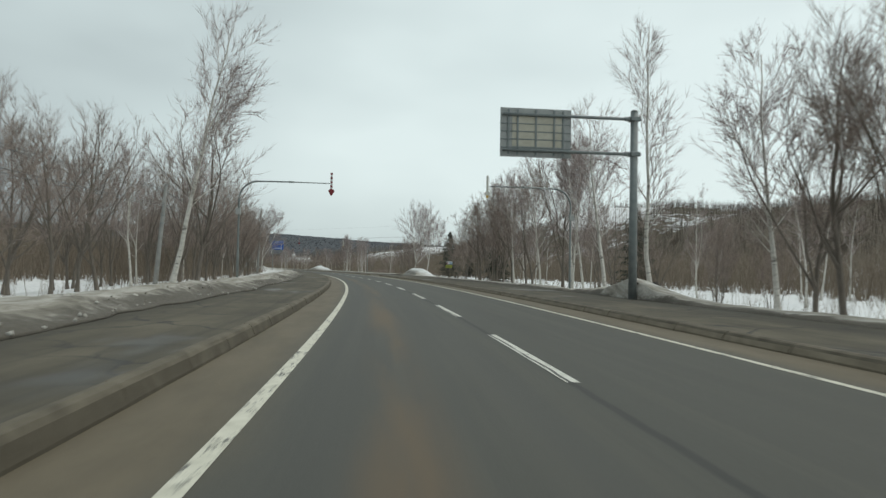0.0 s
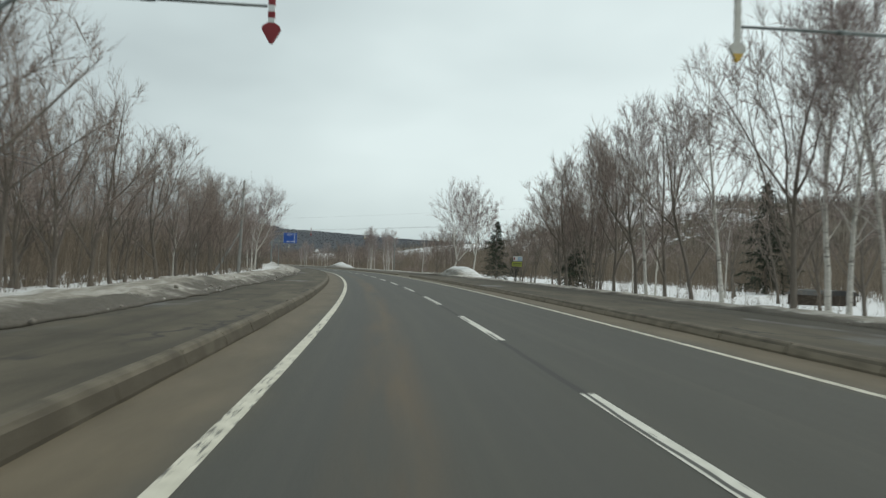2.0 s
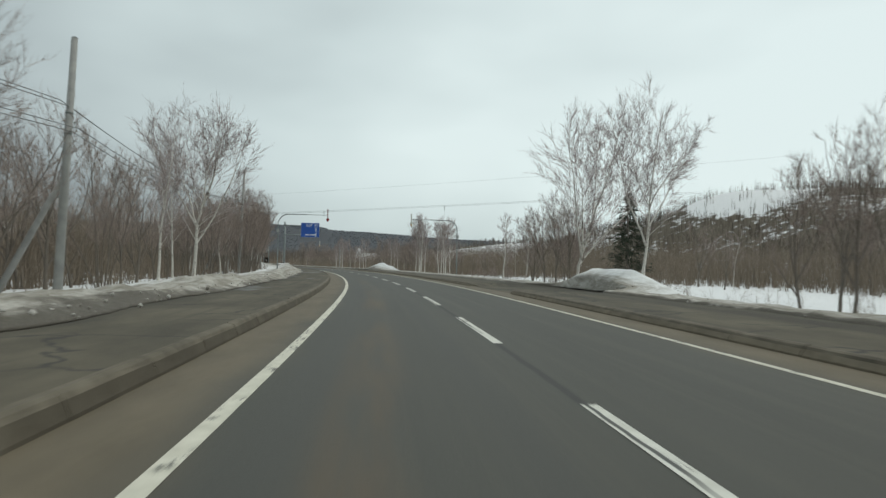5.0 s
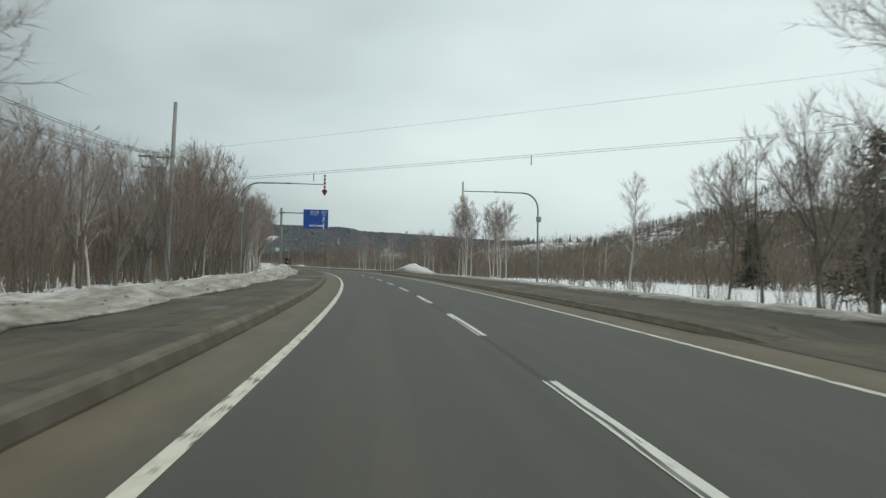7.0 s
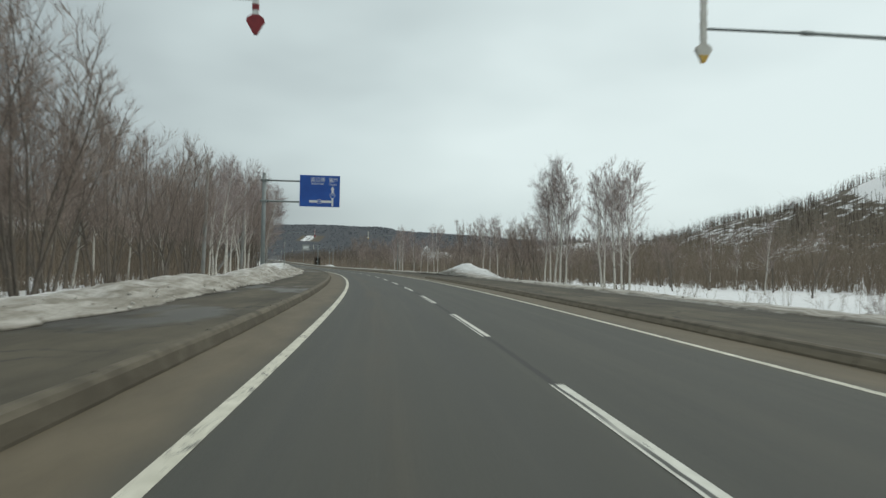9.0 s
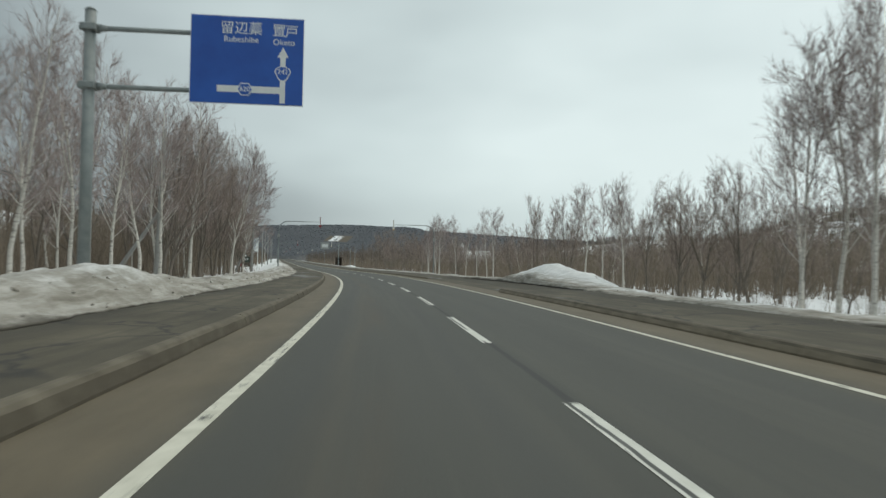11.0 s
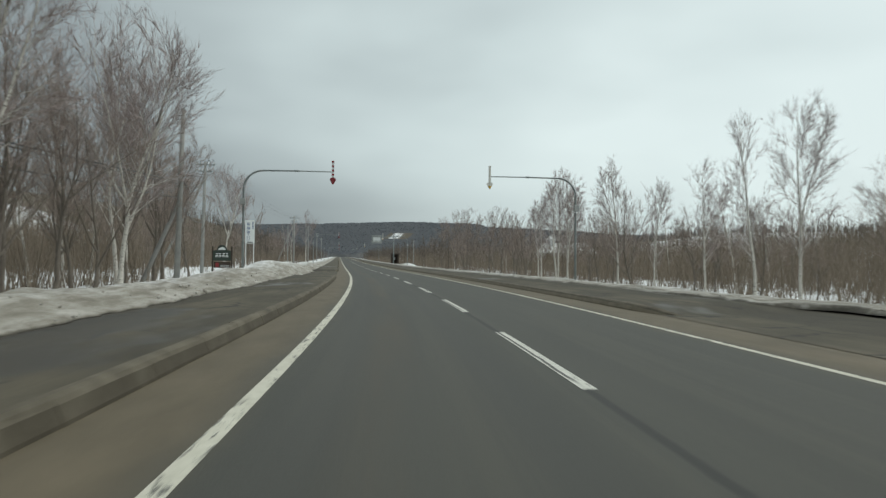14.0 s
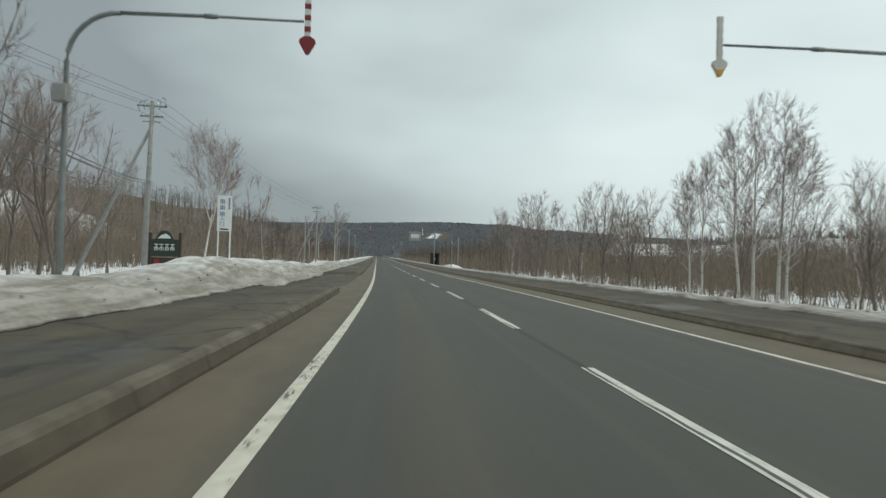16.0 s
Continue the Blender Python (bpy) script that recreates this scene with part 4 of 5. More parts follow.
    ("D", 268.4, 13.2, 6.5, 0, 1), ("D", 276, 12.2, 7, 0, 1), ("C", 290.5, 12.3, 9, 0, 1.1), ("D", 296, 13.2, 7.6, 0, 1), ("D", 304, 13, 8, 0, 1), ("D", 312.5, 12.4, 9, 0, 1),
]
pick = random.Random(5)
for i, (kind, s, o, h, lean, wide) in enumerate(LANDMARKS):
    plant({"B": BIRCHES, "D": BROADS, "S": SPRUCES, "W": WIDES, "F": FANS, "C": CLUMPS}[kind], i, s, o, h, lean, pick.uniform(0, 30) - 15 if lean else pick.uniform(0, 360), wide)


def plain(protos):
    """Vertices, faces and material numbers of each of the trees, trunk and crown together."""
    out = []
    for ob in protos:
        vs, fs, ms, k = [], [], [], 0
        for c in ob.children:
            vs += [tuple(v.co) for v in c.data.vertices]
            fs += [tuple(k + i for i in p.vertices) for p in c.data.polygons]
            ms += [BACK_MATS.index(c.data.materials[0])] * len(c.data.polygons)
            k = len(vs)
        out.append((np.array(vs), fs, ms, FULL[ob.name]))
    return out


BACK_MATS = [BIRCH, BARK, TWIG_B, TWIG]
BACK_PLAIN = {"birch": plain(BACK_BIRCHES), "broad": plain(BACK_BROADS)}
for back in BACK_BIRCHES + BACK_BROADS:
    for c in list(back.children):
        bpy.data.objects.remove(c)
    bpy.data.objects.remove(back)


def woodland(name, zones, label):
    """Trees deep in the wood, too many and too far to tell apart."""
    verts, faces, mats, k = [], [], [], 0
    for n, s0, s1, o0, o1, h0, h1, birch_share, seed in zones:
        rng = random.Random(seed)
        for _ in range(n):
            s, o = rng.uniform(s0, s1), rng.uniform(o0, o1)
            v, f, m, full = rng.choice(BACK_PLAIN["birch" if rng.random() < birch_share else "broad"])
            p = at(s, o, floor_at(s, o))
            w = pose(p.x, p.y, p.z, 0, rng.gauss(0, 2.5), rng.uniform(0, 360)) @ Matrix.Scale(rng.uniform(h0, h1) / full, 4)
            r = np.array(w)
            verts += (v @ r[:3, :3].T + r[:3, 3]).tolist()
            faces += [tuple(k + i for i in q) for q in f]
            mats += m
            k += len(v)
    me = bpy.data.meshes.new(name)
    me.from_pydata(verts, [], faces)
    for m in BACK_MATS:
        me.materials.append(m)
    me.polygons.foreach_set("material_index", mats)
    tagged(new(name, me), label, "woods", kind="stuff")


def fill_trees(n, s0, s1, o0, o1, h0, h1, birch_share, seed, gap=2.2):
    """Trees just behind the first row."""
    rng = random.Random(seed)
    taken = [row[1:3] for row in LANDMARKS]
    made = 0
    for _ in range(n * 12):
        if made >= n:
            break
        s, o = rng.uniform(s0, s1), rng.uniform(o0, o1)
        if any(abs(s - a) < gap and abs(o - b) < gap for a, b in taken):
            continue
        taken.append((s, o))
        made += 1
        plant(FAR_BIRCHES if rng.random() < birch_share else FAR_BROADS, rng.randrange(30), s, o, rng.uniform(h0, h1), rng.gauss(0, 2.5), rng.uniform(0, 360))


fill_trees(24, 128, 162, -17.5, -13.2, 6.4, 8.2, 0.05, 12, 1.4)
fill_trees(18, 158, 194, -17.5, -13.2, 7.4, 9.2, 0.4, 22, 1.3)
fill_trees(22, 193, 243, -17.5, -13.2, 8.0, 10.4, 0.35, 13, 1.3)
fill_trees(16, 18, 60, -17.5, -13.6, 6.4, 8.2, 0.1, 15, 1.3)
fill_trees(22, 58, 99, -17, -13.2, 6.4, 7.8, 0.1, 17, 1.2)
fill_trees(12, 99, 130, -17, -13.2, 5.0, 6.4, 0.1, 18, 1.3)
fill_trees(9, 38, 92, 14.2, 19, 6.5, 8.5, 0.3, 14, 1.4)
fill_trees(16, 176, 236, 14, 22, 4.2, 5.8, 0.15, 16, 1.5)
fill_trees(20, 236, 320, 13.8, 22, 4.8, 6.6, 0.2, 8, 1.5)
woodland("woodland_left", [(34, 12, 100, -34, -16.5, 7.0, 9.5, 0.12, 1), (32, 100, 185, -32, -16.5, 6.2, 8.8, 0.12, 2), (30, 185, 243, -32, -17, 8.0, 10.8, 0.4, 3), (6, 252, 300, -34, -20, 5.0, 7.0, 0.2, 4),
                           (24, 300, 420, -40, -16, 7.0, 11.0, 0.2, 9)], "leafless mixed wood standing in the snow")
woodland("woodland_right", [(24, 12, 92, 20, 38, 7.0, 10.0, 0.35, 5), (20, 92, 160, 34, 64, 5.5, 8.5, 0.1, 6), (30, 165, 262, 20, 44, 5.0, 7.0, 0.15, 7), (30, 238, 380, 22, 42, 5.5, 8.0, 0.2, 10)], "leafless mixed wood across the snow field")


# ---------------------------------------------------------------- thickets and woods too many to count
def blades(name, base, tip, width, mat, label, category, level=False):
    """Thin tapered stems, one sliver each."""
    rng = np.random.default_rng(len(base))
    d = tip - base
    side = np.cross(d, np.array([[0.0, 1.0, 0.0]]) + (0.08 if level else 100.0) * rng.normal(size=d.shape))
    side /= np.linalg.norm(side, axis=1)[:, None] + 1e-9
    side *= np.asarray(width)[:, None] / 2
    v = np.stack([base - side, base + side, tip], 1).reshape(-1, 3)
    n = len(base)
    me = bpy.data.meshes.new(name)
    me.vertices.add(3 * n)
    me.vertices.foreach_set("co", v.astype(np.float32).ravel())
    me.loops.add(3 * n)
    me.loops.foreach_set("vertex_index", np.arange(3 * n, dtype=np.int32))
    me.polygons.add(n)
    me.polygons.foreach_set("loop_start", np.arange(0, 3 * n, 3, dtype=np.int32))
    me.update(calc_edges=True)
    me.materials.append(mat)
    return tagged(new(name, me), label, category, kind="stuff")


def feet(n, s0, s1, o0, o1, rng):
    s, o = rng.uniform(s0, s1, n), rng.uniform(o0, o1, n)
    return np.array([at(a, b, floor_at(a, b)) for a, b in zip(s, o)])


def bushes(root, rng, h0, h1, stems, twigs, spread=0.30, thick=0.035):
    """Stems fanning out of each root, with side twigs: base, tip and width arrays."""
    n = len(root)
    r = np.repeat(root, stems, 0) + np.c_[rng.normal(0, 0.16, (n * stems, 2)), np.full(n * stems, -0.1)]
    h = np.repeat(rng.uniform(h0, h1, n), stems) * rng.uniform(0.55, 1.0, n * stems)
    tip = r + np.c_[rng.normal(0, spread, (n * stems, 2)) * h[:, None], h]
    b, t, w = [r], [tip], [thick * rng.uniform(0.6, 1.3, len(r))]
    k = np.repeat(np.arange(len(r)), twigs)
    u = rng.uniform(0.25, 0.95, len(k))[:, None]
    a = r[k] + u * (tip[k] - r[k])
    ln = (0.16 + 0.22 * rng.random(len(k))) * h[k]
    e = a + np.c_[rng.normal(0, 0.6, (len(k), 2)), rng.uniform(0.3, 1.0, len(k))] * ln[:, None]
    b.append(a), t.append(e), w.append(thick * 0.42 * rng.uniform(0.7, 1.2, len(k)))
    return np.concatenate(b), np.concatenate(t), np.concatenate(w)


def thicket(name, mat, label, zones, seed, stems=6, twigs=5, thick=0.035):
    rng = np.random.default_rng(seed)
    parts = [bushes(feet(n, s0, s1, o0, o1, rng), rng, h0, h1, stems, twigs, 0.2, thick * k) for n, s0, s1, o0, o1, h0, h1, k in zones]
    blades(name, *(np.concatenate(x) for x in zip(*parts)), mat, label, "thicket")


thicket("thicket_left", SCRUB, "dense brown leafless thicket behind the snow bank",
        [(900, 5, 55, -44, -22, 2.6, 5.6, 1.25), (1500, 52, 130, -38, -16, 2.8, 6.4, 1.25), (2000, 130, 228, -38, -16.5, 2.8, 6.0, 1.25), (170, 50, 245, -18, -13, 1.5, 3.2, 0.8), (150, 250, 310, -40, -20, 0.8, 2.8, 0.8), (900, 200, 275, -64, -29, 3.2, 6.0, 1.5), (1300, 274, 352, -74, -25, 5.0, 9.0, 1.7), (900, 300, 520, -60, -14, 2.5, 5.0, 1.6),
         (320, 196, 247, -25, -13.4, 3.0, 6.6, 1.1), (260, 8, 245, -14, -11.2, 0.6, 1.6, 0.6), (500, 5, 250, -66, -40, 3, 5.5, 2.6)], 21)
thicket("thicket_right", SCRUB, "dense brown leafless thicket across the snow field",
        [(1900, -5, 100, 36, 72, 3.4, 6.8, 1.6), (1900, 95, 190, 40, 80, 3.6, 7.2, 1.5), (1150, 185, 310, 30, 50, 3.2, 6.4, 1.6), (1000, 185, 320, 50, 84, 6.0, 11.0, 1.9), (1700, 290, 520, 19, 60, 3.4, 6.4, 1.7), (700, 200, 300, 19, 32, 2.4, 5.2, 1.3),
         (700, 320, 700, 13, 24, 2.0, 4.0, 1.5), (600, -5, 310, 72, 120, 4, 6.5, 3.0), (90, 5, 100, 17, 34, 0.8, 2.6, 0.7), (90, 180, 300, 15, 34, 0.8, 2.6, 0.7)], 22, 6, 5)
thicket("verge_shrubs", SCRUB, "thin leafless shrubs poking out of the snow", [(150, 8, 100, 12.0, 16, 0.8, 2.2, 0.55), (260, 100, 300, 11.6, 17, 0.8, 2.4, 0.55), (130, 178, 300, 12.5, 18, 2.2, 5.0, 0.75), (50, 106, 135, 12.0, 18, 2.2, 4.5, 0.75)], 23, 5, 6)


def wood(name, places, rng, h0, h1, mat, label, limbs=12, thick=1.5):
    n = len(places)
    h = rng.uniform(h0, h1, n)
    lean = rng.normal(0, 0.04, (n, 2)) * h[:, None]
    tip = places + np.c_[lean, h]
    b, t, w = [places - (0, 0, 0.5)], [tip], [0.24 * thick * rng.uniform(0.7, 1.3, n)]
    k = np.repeat(np.arange(n), limbs)
    u = rng.uniform(0.25, 0.95, len(k))
    a = places[k] + u[:, None] * (tip - places)[k]
    ln = h[k] * (0.10 + 0.26 * (1.05 - u)) * rng.uniform(0.7, 1.2, len(k))
    e = a + np.c_[rng.normal(0, 0.55, (len(k), 2)), rng.uniform(0.5, 1.1, len(k))] * ln[:, None]
    b.append(a), t.append(e), w.append(0.11 * thick * rng.uniform(0.6, 1.3, len(k)))
    blades(name, np.concatenate(b), np.concatenate(t), np.concatenate(w), mat, label, "woods")


def scattered(n, x0, x1, y0, y1, rng, keep):
    pts = []
    for x, y in zip(rng.uniform(x0, x1, n), rng.uniform(y0, y1, n)):
        if keep(x, y):
            pts.append((x, y, lay(x, y)))
    return np.array(pts)


def on_hill(x, y):
    return 20 < x < 260 and 180 < y < 460 and hill(x, y) > 6


def in_hill_woods(x, y):
    if math.hypot(x - 110, y - 355) < 25:
        return wob(x / 5, y / 5, 2) > 0.3
    return on_hill(x, y) and wob(x / 11, y / 11, 2) > -0.25


def in_near_woods(x, y):
    s, o = offset_of(x, y)
    if on_hill(x, y):
        return False
    if 236 < s < 345 and -62 < o < 0 or math.hypot(x + 192, y - 352) < 23 and wob(x / 5, y / 5, 2) < 0.3:
        return False
    return o < -46 or o > 95 or (s > 330 and abs(o) > 16) or (s > 250 and o > 55)


def corridor(n):
    """Woods close to the road beyond the bend."""
    pts = []
    for s, o, side in zip(gen.uniform(330, 900, n), 14 + gen.gamma(1.6, 12, n), gen.uniform(0, 1, n)):
        p = at(s, o if side < 0.6 else -o)
        pts.append((p.x, p.y, lay(p.x, p.y)))
    return np.array(pts)


gen = np.random.default_rng(31)
wood("hill_woods", scattered(33000, 20, 260, 180, 460, gen, in_hill_woods), gen, 2.4, 4.8, WOODS, "thin leafless wood on the snowy hillside", 6, 0.75)
wood("near_woods", np.concatenate([scattered(21000, -330, 330, -40, 760, gen, in_near_woods), corridor(1100)]), gen, 5.5, 9.5, WOODS, "brown leafless woods on the slopes beside the valley", 10, 1.0)


def in_far_woods(x, y):
    s, o = offset_of(x, y)
    if s < 1180 and abs(o) < 18 or y < 760 and abs(x) < 330:
        return False
    if abs(x + 651) < 42 and abs(y - 2080) < 44 and wob(x / 6, y / 20, 3) < 0.25 or abs(x - 70) < 90 and 665 < y < 735:
        return False
    return True


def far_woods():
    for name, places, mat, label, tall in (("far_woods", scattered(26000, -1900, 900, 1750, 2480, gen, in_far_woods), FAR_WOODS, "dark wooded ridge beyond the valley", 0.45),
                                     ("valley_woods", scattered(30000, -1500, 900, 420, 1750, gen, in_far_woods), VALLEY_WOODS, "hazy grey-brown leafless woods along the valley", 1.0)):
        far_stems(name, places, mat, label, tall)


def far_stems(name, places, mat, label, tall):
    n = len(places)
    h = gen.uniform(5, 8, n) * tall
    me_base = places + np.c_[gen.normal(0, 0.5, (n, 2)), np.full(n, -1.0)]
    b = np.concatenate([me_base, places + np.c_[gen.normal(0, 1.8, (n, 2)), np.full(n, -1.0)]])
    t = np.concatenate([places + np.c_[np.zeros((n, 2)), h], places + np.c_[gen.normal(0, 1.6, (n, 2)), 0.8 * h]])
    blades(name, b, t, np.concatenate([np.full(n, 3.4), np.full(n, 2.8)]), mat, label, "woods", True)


far_woods()


def clods():
    """Lumps of icy snow and grit left by the plough along the pavement edges."""
    rng = random.Random(77)
    corners = [Vector(c) for c in ((1, 0, 0), (0, 1, 0), (-1, 0, 0), (0, -1, 0), (0, 0, 1), (0, 0, -1))]
    tris = [(0, 1, 4), (1, 2, 4), (2, 3, 4), (3, 0, 4), (1, 0, 5), (2, 1, 5), (3, 2, 5), (0, 3, 5)]
    verts, faces = [], []
    for _ in range(1100):
        s = rng.uniform(2, 290)
        left = rng.random() < 0.75
        row = (left_bank if left else right_bank)(s)[rng.choice((2, 3, 4, 5, 6, 7, 9) if left else (1, 2, 2, 3, 3, 4, 5))]
        size = rng.uniform(0.015, 0.04) if rng.random() < 0.9 else rng.uniform(0.04, 0.07)
        p = at(s, row[0] + rng.gauss(0, 0.12), row[1] + 0.2 * size)
        turn = pose(p.x, p.y, p.z, rng.uniform(-40, 40), rng.uniform(-40, 40), rng.uniform(0, 360))
        k = len(verts)
        verts += [turn @ (c * size * rng.uniform(0.7, 1.4)) for c in corners]
        faces += [tuple(k + i for i in f) for f in tris]
    ob = raw("snow_lumps", verts, faces, CLOD, None, True)
    tagged(ob, "dirty lumps of ice and grit along the snow edge", "snow lumps", kind="stuff")


CLOD = varied_material("dirty_ice", (0.24, 0.215, 0.18), (0.58, 0.56, 0.52), 0.8)
clods()


# ---------------------------------------------------------------- arrow posts that mark the road's edge in snow
def plate(name, outline, y0, y1, mat, parent, label=""):
    """A flat shape in the x-z plane with thickness in y."""
    bm = bmesh.new()
    f = bm.faces.new([bm.verts.new((x, y0, z)) for x, z in outline])
    r = bmesh.ops.extrude_face_region(bm, geom=[f])
    bmesh.ops.translate(bm, vec=(0, y1 - y0, 0), verts=[v for v in r["geom"] if isinstance(v, bmesh.types.BMVert)])
    bmesh.ops.recalc_face_normals(bm, faces=bm.faces)
    return part(name, bm, mat, parent, label)


def arrow_post(side, reach=4.86):
    """Stands at its pole's foot; the arm reaches over the road's edge (side 1: the pole is left of the road, arm to +x)."""
    ob = thing("snow_arrow_post", "steel post hanging a red-striped white down arrow over the road" if side > 0 else
               "steel post with a pale down arrow seen from behind", "road marker post", group="snow arrow posts")
    bend = [(side * (1.0 - 1.0 * math.cos(a)), 0, 4.85 + 1.0 * math.sin(a)) for a in (math.pi / 2 * k / 8 for k in range(9))]
    bar("pole", [(0, 0, -0.5), (0, 0, 2.0), (0, 0, 2.05)] + bend, [0.065, 0.065, 0.056] + [0.05] * 9, GALV, ob)
    bar("arm", [(side * 1.0, 0, 5.85), (side * 2.7, 0, 5.87), (side * 2.75, 0, 5.87), (side * (reach - 0.08), 0, 5.86)], [0.042, 0.038, 0.03, 0.026], GALV, ob)
    bar("joint_collar", [(side * 2.6, 0, 5.869), (side * 2.85, 0, 5.87)], 0.05, GALV, ob)
    x = side * reach
    face = -1 if side > 0 else 1
    body, stripe, tip = (WHITE, RED, RED) if side > 0 else (ORANGE_W, ORANGE_W, YELLOW)
    arrow = block("arrow_shaft", x - 0.058, x + 0.058, -0.035, 0.035, 5.52, 6.45, body, ob, bev=0.012)
    for k in range(4):
        z = 6.45 - 0.115 - k * 0.23
        block("stripe", x - 0.061, x + 0.061, -0.038, 0.038, z, z + 0.115, stripe, arrow, bev=0.006)
    head = [(x - 0.06, 5.56), (x - 0.15, 5.50), (x - 0.165, 5.44), (x - 0.03, 5.20), (x + 0.03, 5.20), (x + 0.165, 5.44), (x + 0.15, 5.50), (x + 0.06, 5.56)]
    plate("arrow_head", head, -0.04, 0.04, body if side < 0 else tip, ob, "red arrow head" if side > 0 else "pale arrow head")
    if side < 0:
        plate("arrow_tip", [(x - 0.10, 5.335), (x - 0.03, 5.195), (x + 0.03, 5.195), (x + 0.10, 5.335)], -0.045, 0.045, YELLOW, ob, "yellow tip of the arrow")
    cabinet = block("control_box", -0.13, 0.13, -0.28, -0.06, 4.02, 4.36, POLE_CONCRETE if side > 0 else SIGN_BACK, ob, "grey control box")
    block("lid", -0.135, 0.135, -0.30, -0.278, 4.03, 4.35, SIGN_BACK, cabinet)
    bar("strap", [(-0.0, -0.02, 4.1), (0.0, -0.02, 4.14)], 0.075, GALV, ob)
    return ob


post_left, post_right = arrow_post(1), arrow_post(-1)
arrow_post(1, 4.62).matrix_world = turn_at(238.7, -8.72, 0.05)
for k, s in enumerate((38.7, 138.7, 238.7, 338.7, 438.7, 538.7, 638.7)):
    ml, mr = (turn_at(s, -8.85, -0.15), turn_at(s, 9.53, 0.0)) if k == 0 else (turn_at(s, -9.0, 0.15), turn_at(s, 9.25, 0.0))
    if k == 0:
        post_left.matrix_world, post_right.matrix_world = ml, mr
    else:
        if k != 2:
            copy_thing(post_left, ml)
        copy_thing(post_right, mr)


# ---------------------------------------------------------------- big signs on cantilevers
def letters(text, size, m, mat, parent, name="lettering", thick=0.004):
    """Built-in font, laid as a mesh: m maps the text's x-y plane into the parent."""
    cu = bpy.data.curves.new(name, "FONT")
    cu.body, cu.size, cu.extrude = text, size, thick
    cu.align_x, cu.align_y = "CENTER", "CENTER"
    tmp = bpy.data.objects.new(name, cu)
    scene.collection.objects.link(tmp)
    me = bpy.data.meshes.new_from_object(tmp.evaluated_get(bpy.context.evaluated_depsgraph_get()))
    bpy.data.objects.remove(tmp)
    me.transform(m)
    me.materials.clear()
    me.materials.append(mat)
    ob = new(name, me)
    ob.parent = parent
    return ob


def upright(x, y, z):
    return Matrix.Translation((x, y, z)) @ Matrix.Rotation(math.pi / 2, 4, "X")


def cantilever(ob, x_end, z_arms, top, r=0.15, y_arm=0.0, reach_past=0.25):
    """Post at the origin with two arms towards x_end."""
    d = 1 if x_end > 0 else -1
    bar("post", [(0, 0, -0.6), (0, 0, 3.0), (0, 0, top)], [r, r * 0.93, r * 0.85], GALV, ob, sides=16)
    bar("post_cap", [(0, 0, top - 0.01), (0, 0, top + 0.05)], [r * 0.92, r * 0.6], GALV, ob, sides=16)
    for z in z_arms:
        bar("arm", [(-d * reach_past, y_arm, z), (d * 0.9, y_arm, z), (x_end, y_arm, z)], [0.062, 0.062, 0.055], GALV, ob, sides=12)
        clamp = block("clamp", -0.19, 0.19, -0.19 + y_arm / 2, 0.19 + y_arm / 2, z - 0.085, z + 0.085, GALV, ob, bev=0.03)
        for a in (-0.15, 0.15):
            bar("bolt", [(a, -0.22, z + 0.05), (a, 0.22, z + 0.05)], 0.014, GALV, clamp, sides=6)
        bar("flange", [(d * 0.20, y_arm, z), (d * 0.42, y_arm, z)], [0.10, 0.065], GALV, ob, sides=12)


guide = thing("direction_sign", "blue overhead direction sign with white lettering on a galvanised cantilever", "road sign", turn_at(174.1, -8.63, 0.1))
cantilever(guide, 4.9, (6.62, 5.22), 7.05)
board = block("board", 2.36, 5.03, -0.12, -0.085, 4.92, 7.04, BLUE, guide, "blue sign board", bev=0.006)
block("rim", 2.345, 5.045, -0.112, -0.09, 4.905, 7.055, WHITE, board, "thin white rim", bev=0.004)
for x in (2.9, 3.7, 4.5):
    block("stiffener", x - 0.03, x + 0.03, -0.085, -0.045, 4.98, 6.98, GALV, guide, bev=0.004)
BX, BY = 3.695, -0.124


def on_board(dx, dz):
    return upright(BX + dx, BY, 5.98 + dz)


for text, size, dx, dz in (("\u7559\u8fba\u8602", 0.335, -0.10, 0.78), ("\u7f6e", 0.335, 0.80, 0.765), ("\u6238", 0.335, 1.10, 0.75)):
    letters(text, size, on_board(dx - 0.05, dz - 0.02), WHITE, board)
letters("Rubeshibe", 0.20, on_board(-0.15, 0.50), WHITE, board)
letters("Oketo", 0.20, on_board(0.87, 0.47), WHITE, board)


def flat_mark(name, pts, mat, parent, y=-0.122, lift=0.004):
    return plate(name, [(BX + x, 5.98 + z) for x, z in pts], y, y - lift, mat, parent)


flat_mark("route_bar", [(0.79, -1.02), (0.92, -1.02), (0.92, 0.10), (0.79, 0.10)], WHITE, board)
flat_mark("arrow_mark", [(0.72, 0.10), (0.99, 0.10), (0.855, 0.36)], WHITE, board)
flat_mark("branch_bar", [(-0.70, -0.79), (0.79, -0.79), (0.79, -0.63), (-0.70, -0.63)], WHITE, board)
SHIELD = [(0.855 + 0.20 * math.cos(a) * (1.0 if math.sin(a) > -0.2 else 0.82), -0.26 + 0.20 * math.sin(a) * (0.75 if math.sin(a) > 0 else 1.15)) for a in (2 * math.pi * k / 18 for k in range(18))]
flat_mark("route_shield", SHIELD, WHITE, board, -0.126)
flat_mark("route_shield_field", [(0.855 + (x - 0.855) * 0.86, -0.26 + (z + 0.26) * 0.86) for x, z in SHIELD], BLUE, board, -0.130)
letters("242", 0.17, on_board(0.855, -0.25) @ Matrix.Translation((0, 0, 0.0115)), WHITE, board)
